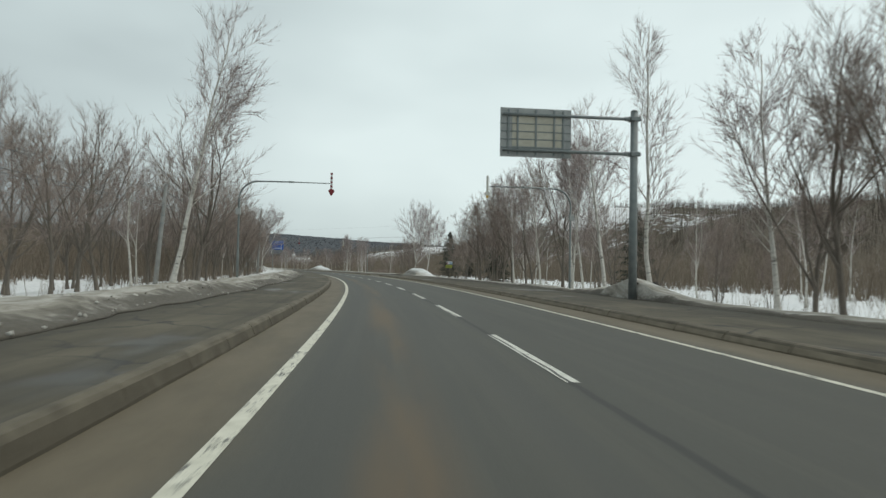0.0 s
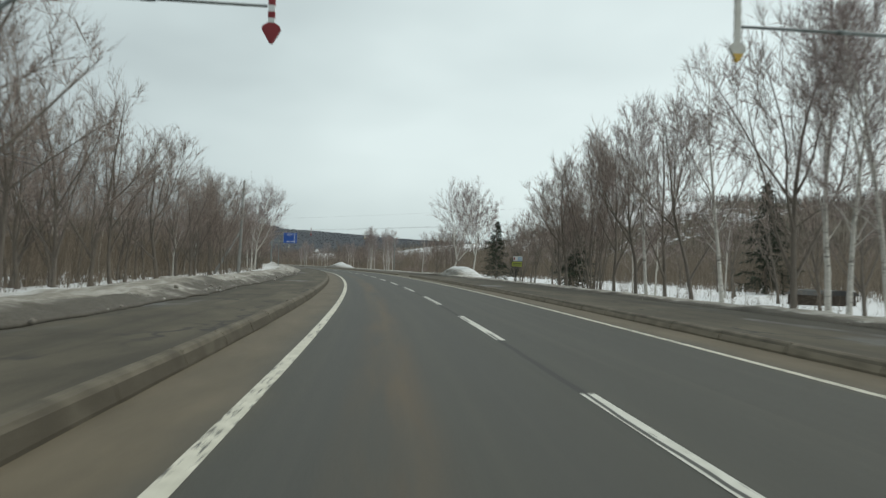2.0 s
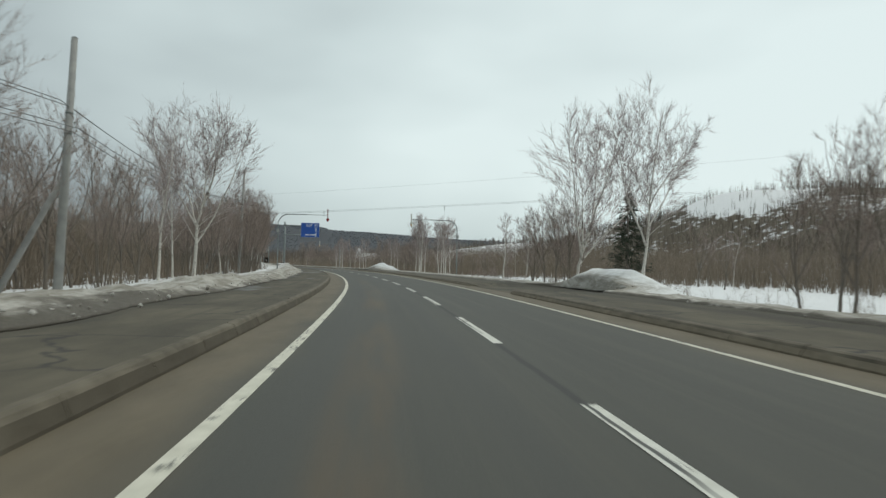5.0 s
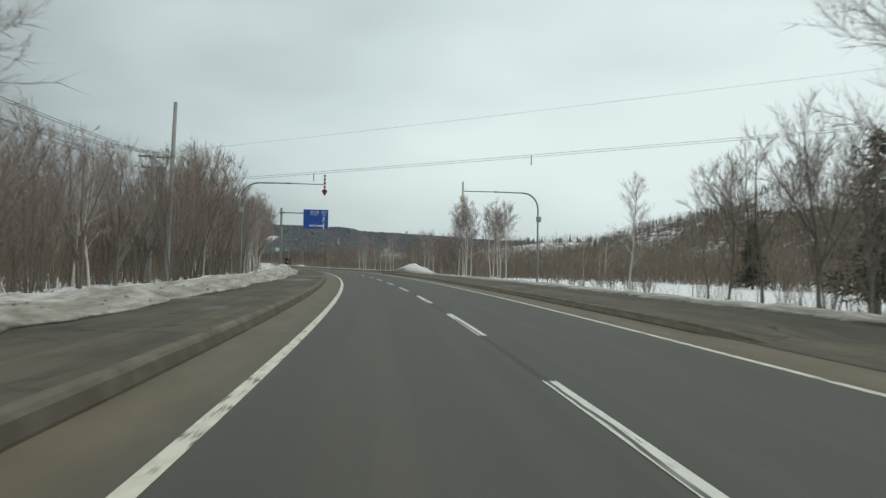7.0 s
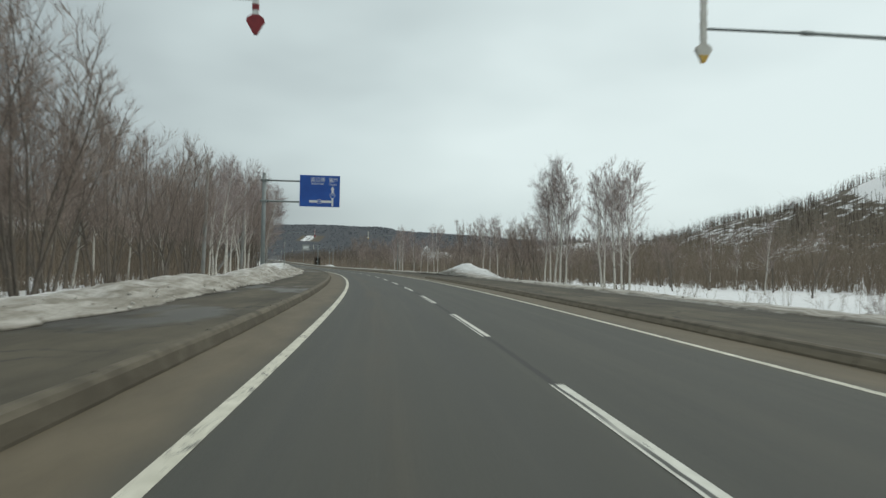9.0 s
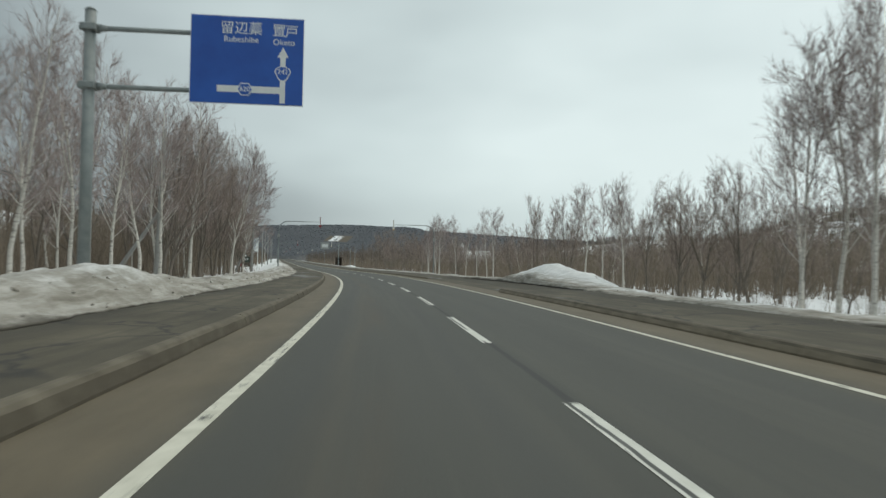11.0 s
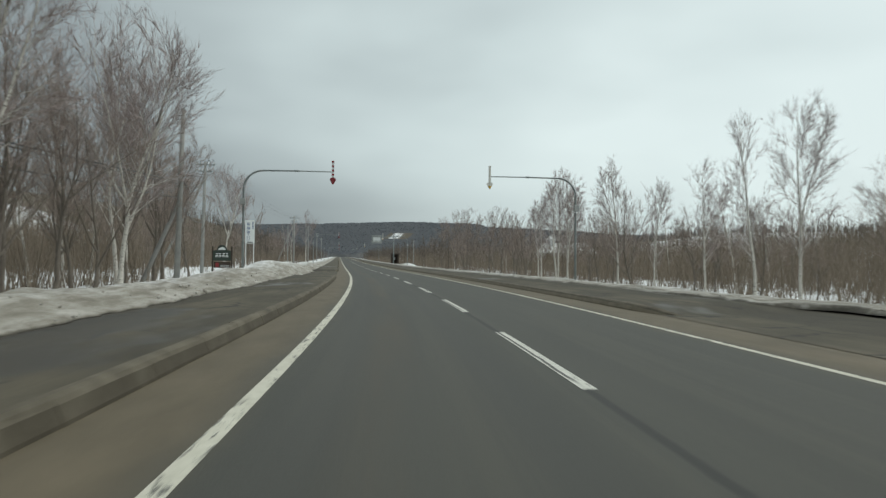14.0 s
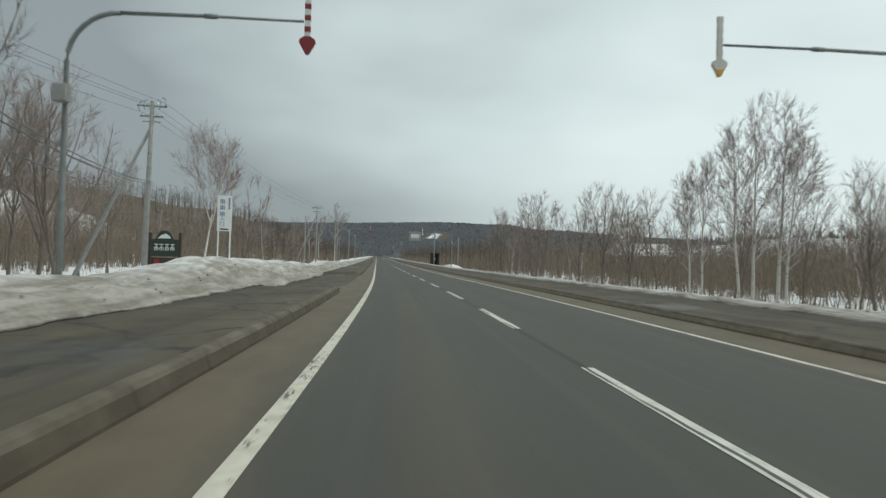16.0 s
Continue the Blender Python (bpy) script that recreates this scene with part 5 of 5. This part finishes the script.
HEX = [(-0.04 + 0.19 * math.cos(a), -0.71 + 0.175 * math.sin(a)) for a in (2 * math.pi * k / 6 for k in range(6))]
flat_mark("route_hexagon", HEX, WHITE, board, -0.126)
flat_mark("route_hexagon_field", [(-0.04 + (x + 0.04) * 0.86, -0.71 + (z + 0.71) * 0.86) for x, z in HEX], BLUE, board, -0.130)
letters("620", 0.17, on_board(-0.04, -0.71) @ Matrix.Translation((0, 0, 0.0115)), WHITE, board)


def back_sign(m, label):
    """A direction sign seen from behind: ribs, stiffeners and cream panels."""
    ob = thing("cantilever_road_sign", label, "road sign", m)
    cantilever(ob, -5.08, (7.0, 5.66), 7.3, 0.16, -0.02)
    panel = block("panel", -5.17, -2.45, 0.06, 0.10, 5.42, 7.26, SIGN_BACK, ob, "grey back of a sign panel", bev=0.006)
    for z in (5.82, 6.11, 6.40, 6.69):
        block("cream_panel", -4.72, -2.82, 0.045, 0.062, z, z + 0.25, SIGN_CREAM, panel, "cream reinforcing sheet", bev=0.004)
    for x in (-4.87, -4.52, -3.82, -3.12, -2.77):
        block("stiffener", x - 0.035, x + 0.035, 0.0, 0.045, 5.5, 7.2, GALV, panel, bev=0.005)
    for z in (5.77, 6.08, 6.37, 6.67, 6.98):
        block("rib", -5.17, -2.45, 0.03, 0.062, z - 0.018, z + 0.018, GALV, panel, bev=0.004)
    return ob


back_sign(turn_at(25.6, 7.78, 0.0), "back of a grey cantilever direction sign on a thick steel post")


def far_sign(x, y):
    ob = thing("cantilever_road_sign", "small pale back of a far cantilever sign", "road sign", world_pose(x, y, 0.6))
    cantilever(ob, -5.35, (6.6, 5.6), 7.0, 0.15, -0.02)
    panel = block("panel", -5.5, -2.9, 0.06, 0.10, 5.0, 7.0, SIGN_BACK, ob, bev=0.006)
    block("cream_panel", -5.1, -3.3, 0.04, 0.06, 5.4, 6.6, WHITE, panel, bev=0.004)


# ---------------------------------------------------------------- small roadside signs
small = thing("roadside_notice", "two small notice boards, white over lime, on a dark post", "sign", turn_at(73.4, 8.75, 0.25))
bar("post", [(0, 0, -0.4), (0, 0, 1.75)], 0.03, DARK, small)
upper = block("upper_board", -0.22, 0.42, -0.05, -0.03, 1.40, 1.72, WHITE, small, "white and blue notice", bev=0.006)
block("blue_field", 0.10, 0.40, -0.053, -0.049, 1.42, 1.66, paint("notice_blue", (0.20, 0.38, 0.55), (0.30, 0.48, 0.64), 8, 0.5), upper, bev=0.001)
block("red_mark", -0.19, -0.10, -0.053, -0.049, 1.46, 1.66, RED, upper, bev=0.001)
for k in range(3):
    block("text_bar", 0.13, 0.37, -0.056, -0.052, 1.46 + 0.06 * k, 1.485 + 0.06 * k, WHITE, upper, bev=0.001)
lower = block("lower_board", -0.30, 0.38, -0.05, -0.03, 1.02, 1.34, LIME, small, "lime yellow notice", bev=0.006)
for k in range(2):
    block("text_bar", -0.24, 0.32, -0.056, -0.049, 1.10 + 0.11 * k, 1.15 + 0.11 * k, GREEN, lower, bev=0.001)


def world_pose(x, y, z, yaw=0.0):
    s, o = offset_of(x, y)
    return pose(x, y, z, 0, 0, math.degrees(heading(s)) + yaw)


far_sign(-89.5, 363.4)
white_sign = thing("entrance_sign", "tall white vertical sign board on two white posts in the snow", "sign", world_pose(-67.9, 256.6, 0.0, 4))
for x in (-0.36, 0.36):
    block("post", x - 0.04, x + 0.04, -0.04, 0.04, -0.5, 2.9, WHITE, white_sign, bev=0.008)
tall = block("board", -0.44, 0.44, -0.09, -0.04, 2.75, 4.95, WHITE, white_sign, "white board with dark blue characters", bev=0.012)
INK = paint("sign_ink", (0.030, 0.085, 0.19), (0.05, 0.12, 0.26), 8, 0.6)
letters("\u5165", 0.34, upright(-0.13, -0.093, 3.49), INK, tall)
letters("\u53e3", 0.34, upright(-0.13, -0.093, 3.15), INK, tall)
for k in range(3):
    z = 4.68 - 0.385 * k
    for a, b, c, d in ((-0.26, 0.0, z - 0.02, z + 0.02), (-0.26, 0.0, z - 0.14, z - 0.10), (-0.26, -0.22, z - 0.22, z + 0.05), (-0.04, 0.0, z - 0.24, z), (-0.15, -0.11, z - 0.26, z + 0.05)):
        block("text_bar", a, b, -0.096, -0.089, c, d, INK, tall, bev=0.001)
for k in range(6):
    block("text_bar", 0.22, 0.33, -0.096, -0.089, 4.72 - 0.12 * k, 4.80 - 0.12 * k, INK, tall, bev=0.001)
plate("arrow_mark", [(-0.30, 2.86), (-0.14, 2.94), (-0.10, 2.90), (0.26, 2.90), (0.26, 2.82), (-0.14, 2.82)], -0.089, -0.096, DARK, tall)

farm = thing("farm_sign", "dark green arched sign board with white lettering on timber posts", "sign", turn_at(261.6, -13.7, 0.10, -14) @ Matrix.Diagonal((0.87, 1, 1.05, 1)))
for x in (-0.95, 0.95):
    block("post", x - 0.07, x + 0.07, -0.07, 0.07, -0.6, 2.1, TIMBER, farm, bev=0.01)
face = plate("board", [(-0.88, 0.95), (0.88, 0.95), (0.88, 1.75), (0.55, 1.80), (0.38, 2.08), (0.2, 2.2), (-0.2, 2.2), (-0.38, 2.08), (-0.55, 1.80), (-0.88, 1.75)], -0.08, -0.03, GREEN, farm, "green board")
plate("arch_emblem", [(-0.42, 1.82), (-0.2, 1.98), (0.1, 2.06), (0.3, 1.95), (0.42, 1.82)], -0.081, -0.09, WHITE, face)
for k in range(4):
    x = -0.62 + 0.34 * k
    for a, b, c, d in ((0, 0.24, 1.50, 1.55), (0.02, 0.22, 1.35, 1.39), (0.10, 0.14, 1.22, 1.55), (0.0, 0.04, 1.24, 1.40), (0.20, 0.24, 1.24, 1.40)):
        block("text_bar", x + a, x + b, -0.094, -0.079, c, d, WHITE, face, bev=0.001)
lower = block("lower_board", -0.80, 0.85, -0.07, -0.03, 0.40, 0.88, TIMBER, farm, "dark picture board", bev=0.01)
block("red_spot", -0.62, -0.30, -0.078, -0.068, 0.46, 0.80, RED, lower, bev=0.003)
for k in range(5):
    block("text_bar", -0.12 + 0.18 * k, 0.0 + 0.18 * k, -0.076, -0.068, 0.48, 0.62, SIGN_BACK, lower, bev=0.001)

shelter = thing("bus_shelter", "small dark timber roadside shelter with a snow cap", "shelter", world_pose(-97.6, 388.5, 0.45, 0))
block("back_wall", -1.1, 1.1, 0.9, 1.0, 0, 2.7, TIMBER, shelter)
for x in (-1.1, 1.02):
    block("side_wall", x, x + 0.08, -0.9, 0.9, 0, 2.7, TIMBER, shelter)
block("front_post", -1.1, -0.75, -0.95, -0.88, 0, 2.7, TIMBER, shelter)
block("front_post", 0.75, 1.1, -0.95, -0.88, 0, 2.7, TIMBER, shelter)
block("roof", -1.3, 1.3, -1.15, 1.15, 2.7, 2.95, TIMBER, shelter, bev=0.03)
block("bench", -0.8, 0.8, 0.4, 0.85, 0.4, 0.46, TIMBER, shelter)
block("notice", -0.2, 0.25, 0.87, 0.9, 1.1, 1.8, WHITE, shelter, "pale notice on the back wall")


# ---------------------------------------------------------------- poles and cables
def utility_pole(s, o, h, brace=0.0, cross=False, lamp=False, lean=0.0, mat=None, r=0.15, prop=0.47):
    mat = mat or POLE_CONCRETE
    ob = thing("utility_pole", ("grey concrete utility pole with cross-arms and insulators" if cross else "slim grey concrete utility pole on the snowy verge") + (", braced" if brace else ""), "pole",
               turn_at(s, o, floor_at(s, o)) @ pose(0, 0, 0, 0, lean, 0), group="utility poles")
    bar("shaft", [(0, 0, -0.6), (0, 0, h * 0.5), (0, 0, h)], [r, r * 0.82, r * 0.64], mat, ob, sides=14)
    bar("cap", [(0, 0, h), (0, 0, h + 0.04)], [r * 0.66, r * 0.4], GALV, ob)
    for z in (h * 0.62, h * 0.7):
        bar("band", [(0, 0, z), (0, 0, z + 0.06)], r * 0.86, GALV, ob)
    for k in range(5):
        bar("step_bolt", [(-0.22, 0, 2.2 + 0.8 * k), (0.22, 0, 2.2 + 0.8 * k)], 0.012, GALV, ob, sides=5)
    if brace:
        bar("brace", [(brace, 0.6, -0.4), (0.0, 0.05, h * prop)], [0.12, 0.09], mat, ob)
    if cross:
        for z, w in ((h - 0.25, 0.85), (h - 0.85, 0.65)):
            beam = block("cross_arm", -w, w, -0.05, 0.05, z - 0.045, z + 0.045, GALV, ob, bev=0.008)
            for x in (-w + 0.08, -w * 0.35, w * 0.35, w - 0.08):
                bar("insulator", [(x, 0, z + 0.04), (x, 0, z + 0.10), (x, 0, z + 0.11), (x, 0, z + 0.22)], [0.02, 0.02, 0.055, 0.035], WHITE, beam, sides=8)
        for k, x in enumerate((-0.62, -0.3, 0.3, 0.62)):  # slack wire loops round the insulators
            arc = [(x + 0.16 * math.cos(a) * (1 if x > 0 else -1), 0.06 * (-1) ** k, h - 0.30 + 0.30 * math.sin(a) + 0.08 * k) for a in (math.pi * (j / 7 - 0.35) for j in range(8))]
            bar("jumper_wire", arc, 0.014, DARK, ob, sides=5)
        bar("transformer_bracket", [(-0.5, 0, h - 1.15), (0.5, 0, h - 1.15)], 0.03, GALV, ob)
    if lamp:
        head = bar("lamp_arm", [(0, 0, h * 0.74), (-0.35, -0.3, h * 0.78)], 0.03, GALV, ob)
        block("lamp_head", -0.62, -0.25, -0.42, -0.22, h * 0.765, h * 0.80, WHITE, head, "pale lamp head", bev=0.03)
    return ob


utility_pole(134.7, -12.3, 9.7, lean=1.7)
utility_pole(236.5, -11.5, 8.4, brace=-1.9, lean=1.4)
utility_pole(90.0, -11.8, 8.1, brace=-2.2, lean=2.0)
utility_pole(38.6, -13.0, 5.3, lean=4.5, r=0.13)
utility_pole(171.5, -12.0, 7.2, lean=1.5, r=0.13)
utility_pole(194.2, -12.4, 7.8, brace=-2.6, lean=2.0, r=0.14)
utility_pole(135.8, -13.5, 7.2, brace=-2.4, cross=True, lamp=True, lean=1.5, prop=0.60)
utility_pole(266.2, -16.2, 10.1, brace=-4.2, cross=True, lean=1.0, r=0.17, prop=0.86)
utility_pole(340.0, -12.8, 9.5, brace=-3.6, cross=True, prop=0.86)
utility_pole(385.0, -12.0, 9.5, cross=True)
utility_pole(440.0, -11.5, 9.5, cross=True)
utility_pole(500.0, -11.5, 9.5, cross=True)
utility_pole(355.0, 12.2, 6.0, r=0.10)
utility_pole(318.0, -12.4, 6.6, r=0.10)


def cable(pts, sag, r, label):
    bm = bmesh.new()
    run_ = []
    for a, b in zip(pts, pts[1:]):
        for k in range(12):
            t = k / 12
            p = a.lerp(b, t)
            run_.append(p - Vector((0, 0, sag * 4 * t * (1 - t))))
    run_.append(pts[-1])
    tube(bm, run_, r, 5)
    me = part("overhead_cable", bm, WIRE, None, "", True)
    return tagged(me, label, "cable", "overhead cables")


for dz in (0.0, 0.10):
    cable([at(139.5, -15.2, 5.62 + dz), at(118.0, 24.5, 7.22 + dz)], 0.10, 0.0075, "thin dark grey cable pair crossing high over the road")
cable([at(139.5, -15.2, 7.5), at(113.0, 30, 9.7)], 0.2, 0.0045, "hair-thin cable high over the road")
for s, o, z in ((133.8, -4.6, 5.95), (128.1, 5.9, 6.38)):
    tag = bar("cable_marker", [at(s, o, z - 0.33), at(s, o, z + 0.13)], 0.022, WIRE, None, sides=6)
    tagged(tag, "small dark marker tag hung on the overhead cable", "cable marker", "cable markers")
for o, z in ((-0.75, 9.6), (0.0, 9.5), (0.75, 9.6), (-0.5, 9.0)):
    cable([at(215, -19 + o, z - 1.0), at(266.2, -16.0 + o, z + 0.3), at(340, -12.8 + o, z - 0.2), at(385, -12 + o, z - 0.2), at(440, -11.5 + o, z - 0.2), at(500, -11.5 + o, z - 0.2)], 0.7, 0.009, "black power cable sagging between poles beside the road")
for o, z in ((-0.3, 5.05), (0.3, 4.95), (0.1, 4.85), (0.0, 4.2)):
    cable([at(170, -19 + o, z + 0.5), at(236.5, -11.5 + o, z), at(266.2, -16.2 + o, z + 0.4)], 0.5, 0.020, "black communication cable sagging between poles")
for o, z in ((-0.3, 5.2), (0.0, 5.0), (0.3, 4.3), (0.1, 4.2)):
    cable([at(-12, -13.6 + o, z + 0.5), at(38.6, -12.7 + o, z), at(90, -11.6 + o, z + 1.0), at(135.8, -13.4 + o, z + 2.0), at(171.5, -14.0 + o, z + 1.0)], 0.6, 0.013, "black power cable sagging beside the wood")
for o in (-0.5, 0.0, 0.5):
    cable([at(135.8, -13.4 + o, 7.15), at(122, -24 + o, 8.4)], 0.3, 0.012, "black power cable leaving a pole towards the wood")


# ---------------------------------------------------------------- houses across the fields
def hipped(name, x0, x1, y0, y1, z, top, inset, mat, parent, label):
    """A roof of four slopes with a ridge along x and thick eaves."""
    bm = bmesh.new()
    ym = (y0 + y1) / 2
    low = [bm.verts.new(c) for c in ((x0, y0, z - 0.25), (x1, y0, z - 0.25), (x1, y1, z - 0.25), (x0, y1, z - 0.25))]
    eave = [bm.verts.new(c) for c in ((x0, y0, z), (x1, y0, z), (x1, y1, z), (x0, y1, z))]
    a, b = bm.verts.new((x0 + inset, ym, top)), bm.verts.new((x1 - inset, ym, top))
    for f in ((eave[0], eave[1], b, a), (eave[2], eave[3], a, b), (eave[1], eave[2], b), (eave[3], eave[0], a), low[::-1]):
        bm.faces.new(f)
    for k in range(4):
        bm.faces.new((low[k], low[(k + 1) % 4], eave[(k + 1) % 4], eave[k]))
    bmesh.ops.recalc_face_normals(bm, faces=bm.faces)
    return part(name, bm, mat, parent, label)


def house(x, y, z, w, d, eave, ridge, yaw, cupola=False):
    ob = thing("farm_house", "low dark house with a snow-covered roof beyond the trees", "house", pose(x, y, z, 0, 0, yaw))
    block("wall", -w / 2, w / 2, -d / 2, d / 2, -1.5, eave, TIMBER, ob, bev=0.02)
    hipped("roof", -w / 2 - 0.5, w / 2 + 0.5, -d / 2 - 0.5, d / 2 + 0.5, eave + 0.1, ridge, 2.0, SNOW_CLEAN, ob, "thick snow on the roof")
    for k in range(4):
        a = -w / 2 + (k + 0.5) * w / 4
        frame_ = block("window", a - 0.45, a + 0.45, -d / 2 - 0.04, -d / 2 + 0.02, eave * 0.4, eave * 0.8, WHITE if k % 2 else SIGN_BACK, ob, "pale window frame", bev=0.01)
        block("pane", a - 0.36, a + 0.36, -d / 2 - 0.05, -d / 2 - 0.03, eave * 0.4 + 0.08, eave * 0.8 - 0.08, DARK, frame_, bev=0.002)
    if cupola:
        c = -w * 0.25
        tower = block("cupola", c - 0.7, c + 0.7, -1.6, -0.2, ridge - 1.3, ridge + 0.7, WHITE, ob, "white-boarded cupola", bev=0.02)
        hipped("cupola_roof", c - 1.1, c + 1.1, -2.0, 0.2, ridge + 0.8, ridge + 2.0, 1.05, SNOW_CLEAN, tower, "snow-capped cupola roof")
    return ob


house(-46.0, 352.0, 1.3, 12.0, 8.0, 2.0, 4.2, 4, True)
house(24.0, 262.0, -0.8, 8.0, 6.0, 2.2, 3.6, -20)


def shed(s, o, w, d, h):
    ob = thing("low_shed", "low dark shed with a snowy roof behind the birches", "shed", turn_at(s, o, floor_at(s, o), 12))
    block("wall", -w / 2, w / 2, -d / 2, d / 2, -0.4, h * 0.7, TIMBER, ob, bev=0.03)
    plate("roof", [(-w / 2 - 0.2, h * 0.66), (w / 2 + 0.2, h * 0.66), (w / 2 - 0.5, h * 0.95), (0, h), (-w / 2 + 0.6, h * 0.93)], -d / 2 - 0.2, d / 2 + 0.2, DARK, ob, "dark sagging roof")


shed(67.5, 27.5, 3.4, 2.2, 1.0)


# ---------------------------------------------------------------- kerb stones, laid piece by piece
def kerb_mesh(name, length, top, face, seed, crown=None):
    """One concrete kerb stone: x across (face towards -x), y along."""
    rng = random.Random(seed)
    bm = bmesh.new()
    w = 0.19
    prof = [(0.0, -0.25), (0.0, 0.03), (0.042, top - 0.062), (0.075, top - 0.020), (0.125, top), (w, top), (w, -0.25)]
    rings = []
    for y in (0.0, 0.012, length * 0.5, length - 0.012, length):
        inset = 0.0015 if y in (0.0, length) else 0.0
        rings.append([bm.verts.new((x + (inset if x < 0.1 else 0) + rng.gauss(0, 0.003), y, (z - inset if z > 0.1 else z) * 1.0 + rng.gauss(0, 0.003))) for x, z in prof])
    for a, b in zip(rings, rings[1:]):
        for k in range(len(prof) - 1):
            bm.faces.new((a[k], a[k + 1], b[k + 1], b[k]))
    bm.faces.new(rings[0][::-1])
    bm.faces.new(rings[-1])
    bmesh.ops.recalc_face_normals(bm, faces=bm.faces)
    me = bpy.data.meshes.new(name)
    bm.to_mesh(me)
    bm.free()
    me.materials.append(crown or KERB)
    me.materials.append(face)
    # road-side face tone: darkened left, lightened right, to set its shade
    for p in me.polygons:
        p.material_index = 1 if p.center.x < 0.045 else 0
    return me


def kerb_run(name, where, flip, gaps, top, label, face, crown=None):
    root = thing(name, label, "kerb", kind="structure")
    full = [kerb_mesh("kerb_stone", 1.994, top, face, 90 + k, crown) for k in range(3)]
    down, up = kerb_mesh("kerb_stone", 1.985, top, face, 95, crown), kerb_mesh("kerb_stone", 1.985, top, face, 96, crown)
    for me, end in ((down, 1.985), (up, 0.0)):  # the stones beside a driveway dive into the ground and turn away
        for v in me.vertices:
            k = 1 - abs(v.co.y - end) / 1.985
            v.co.z -= (top + 0.02) * k * k
            v.co.x += 0.45 * k * k
    rng = random.Random(name)
    s = -30.0
    while s < 470.0:
        d0, d1 = dropped(s, gaps), dropped(s + 2.0, gaps)
        if d0 > 0.5 and d1 > 0.5:
            s += 2.0
            continue
        me = full[rng.randrange(3)]
        if d0 > 0.5 or d1 > 0.5:
            me = down if (d1 > 0.5) != flip else up
        ob = new("kerb_stone", me)
        if flip:
            p = at(s + 2.0, where(s + 2.0), rng.gauss(0, 0.002))
            ob.matrix_world = pose(p.x, p.y, p.z, 0, 0, math.degrees(heading(s + 1)) + 180 + rng.gauss(0, 0.05))
        else:
            p = at(s, where(s), rng.gauss(0, 0.002))
            ob.matrix_world = pose(p.x, p.y, p.z, 0, 0, math.degrees(heading(s + 1)) + rng.gauss(0, 0.05))
        ob.parent = root
        s += 2.0


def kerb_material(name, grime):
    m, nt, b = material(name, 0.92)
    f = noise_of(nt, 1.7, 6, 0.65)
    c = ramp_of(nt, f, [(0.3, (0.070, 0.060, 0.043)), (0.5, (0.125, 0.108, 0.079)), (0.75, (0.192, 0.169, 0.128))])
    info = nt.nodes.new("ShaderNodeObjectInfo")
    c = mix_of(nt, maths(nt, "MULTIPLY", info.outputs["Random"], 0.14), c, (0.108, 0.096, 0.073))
    # dirt plus the shade of the left kerb face, both put into the colour
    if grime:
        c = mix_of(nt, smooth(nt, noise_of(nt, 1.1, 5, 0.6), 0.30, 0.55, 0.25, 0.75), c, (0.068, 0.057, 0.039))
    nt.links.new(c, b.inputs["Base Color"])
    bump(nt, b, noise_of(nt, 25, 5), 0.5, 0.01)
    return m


# sandy tone, painted paler to offset the shade on the right kerb face
KERB_SAND_LIFT = paint("sandy_concrete_lifted", (0.165, 0.140, 0.100), (0.265, 0.228, 0.168), 1.8, 0.92, 0, 0.4, 0.01)
KERB, KERB_SHADE_GRIME = kerb_material("kerb_stone_concrete", False), kerb_material("shaded_grimy_concrete", True)
kerb_run("kerb_left", left_kerb, True, (LEFT_GAP,), 0.215, "weathered concrete kerb stones along the pavement", KERB_SHADE_GRIME)
kerb_run("kerb_right", right_kerb, False, RIGHT_GAPS, 0.175, "weathered concrete kerb stones, sandy faces coloured lighter against shade", KERB_SAND_LIFT)
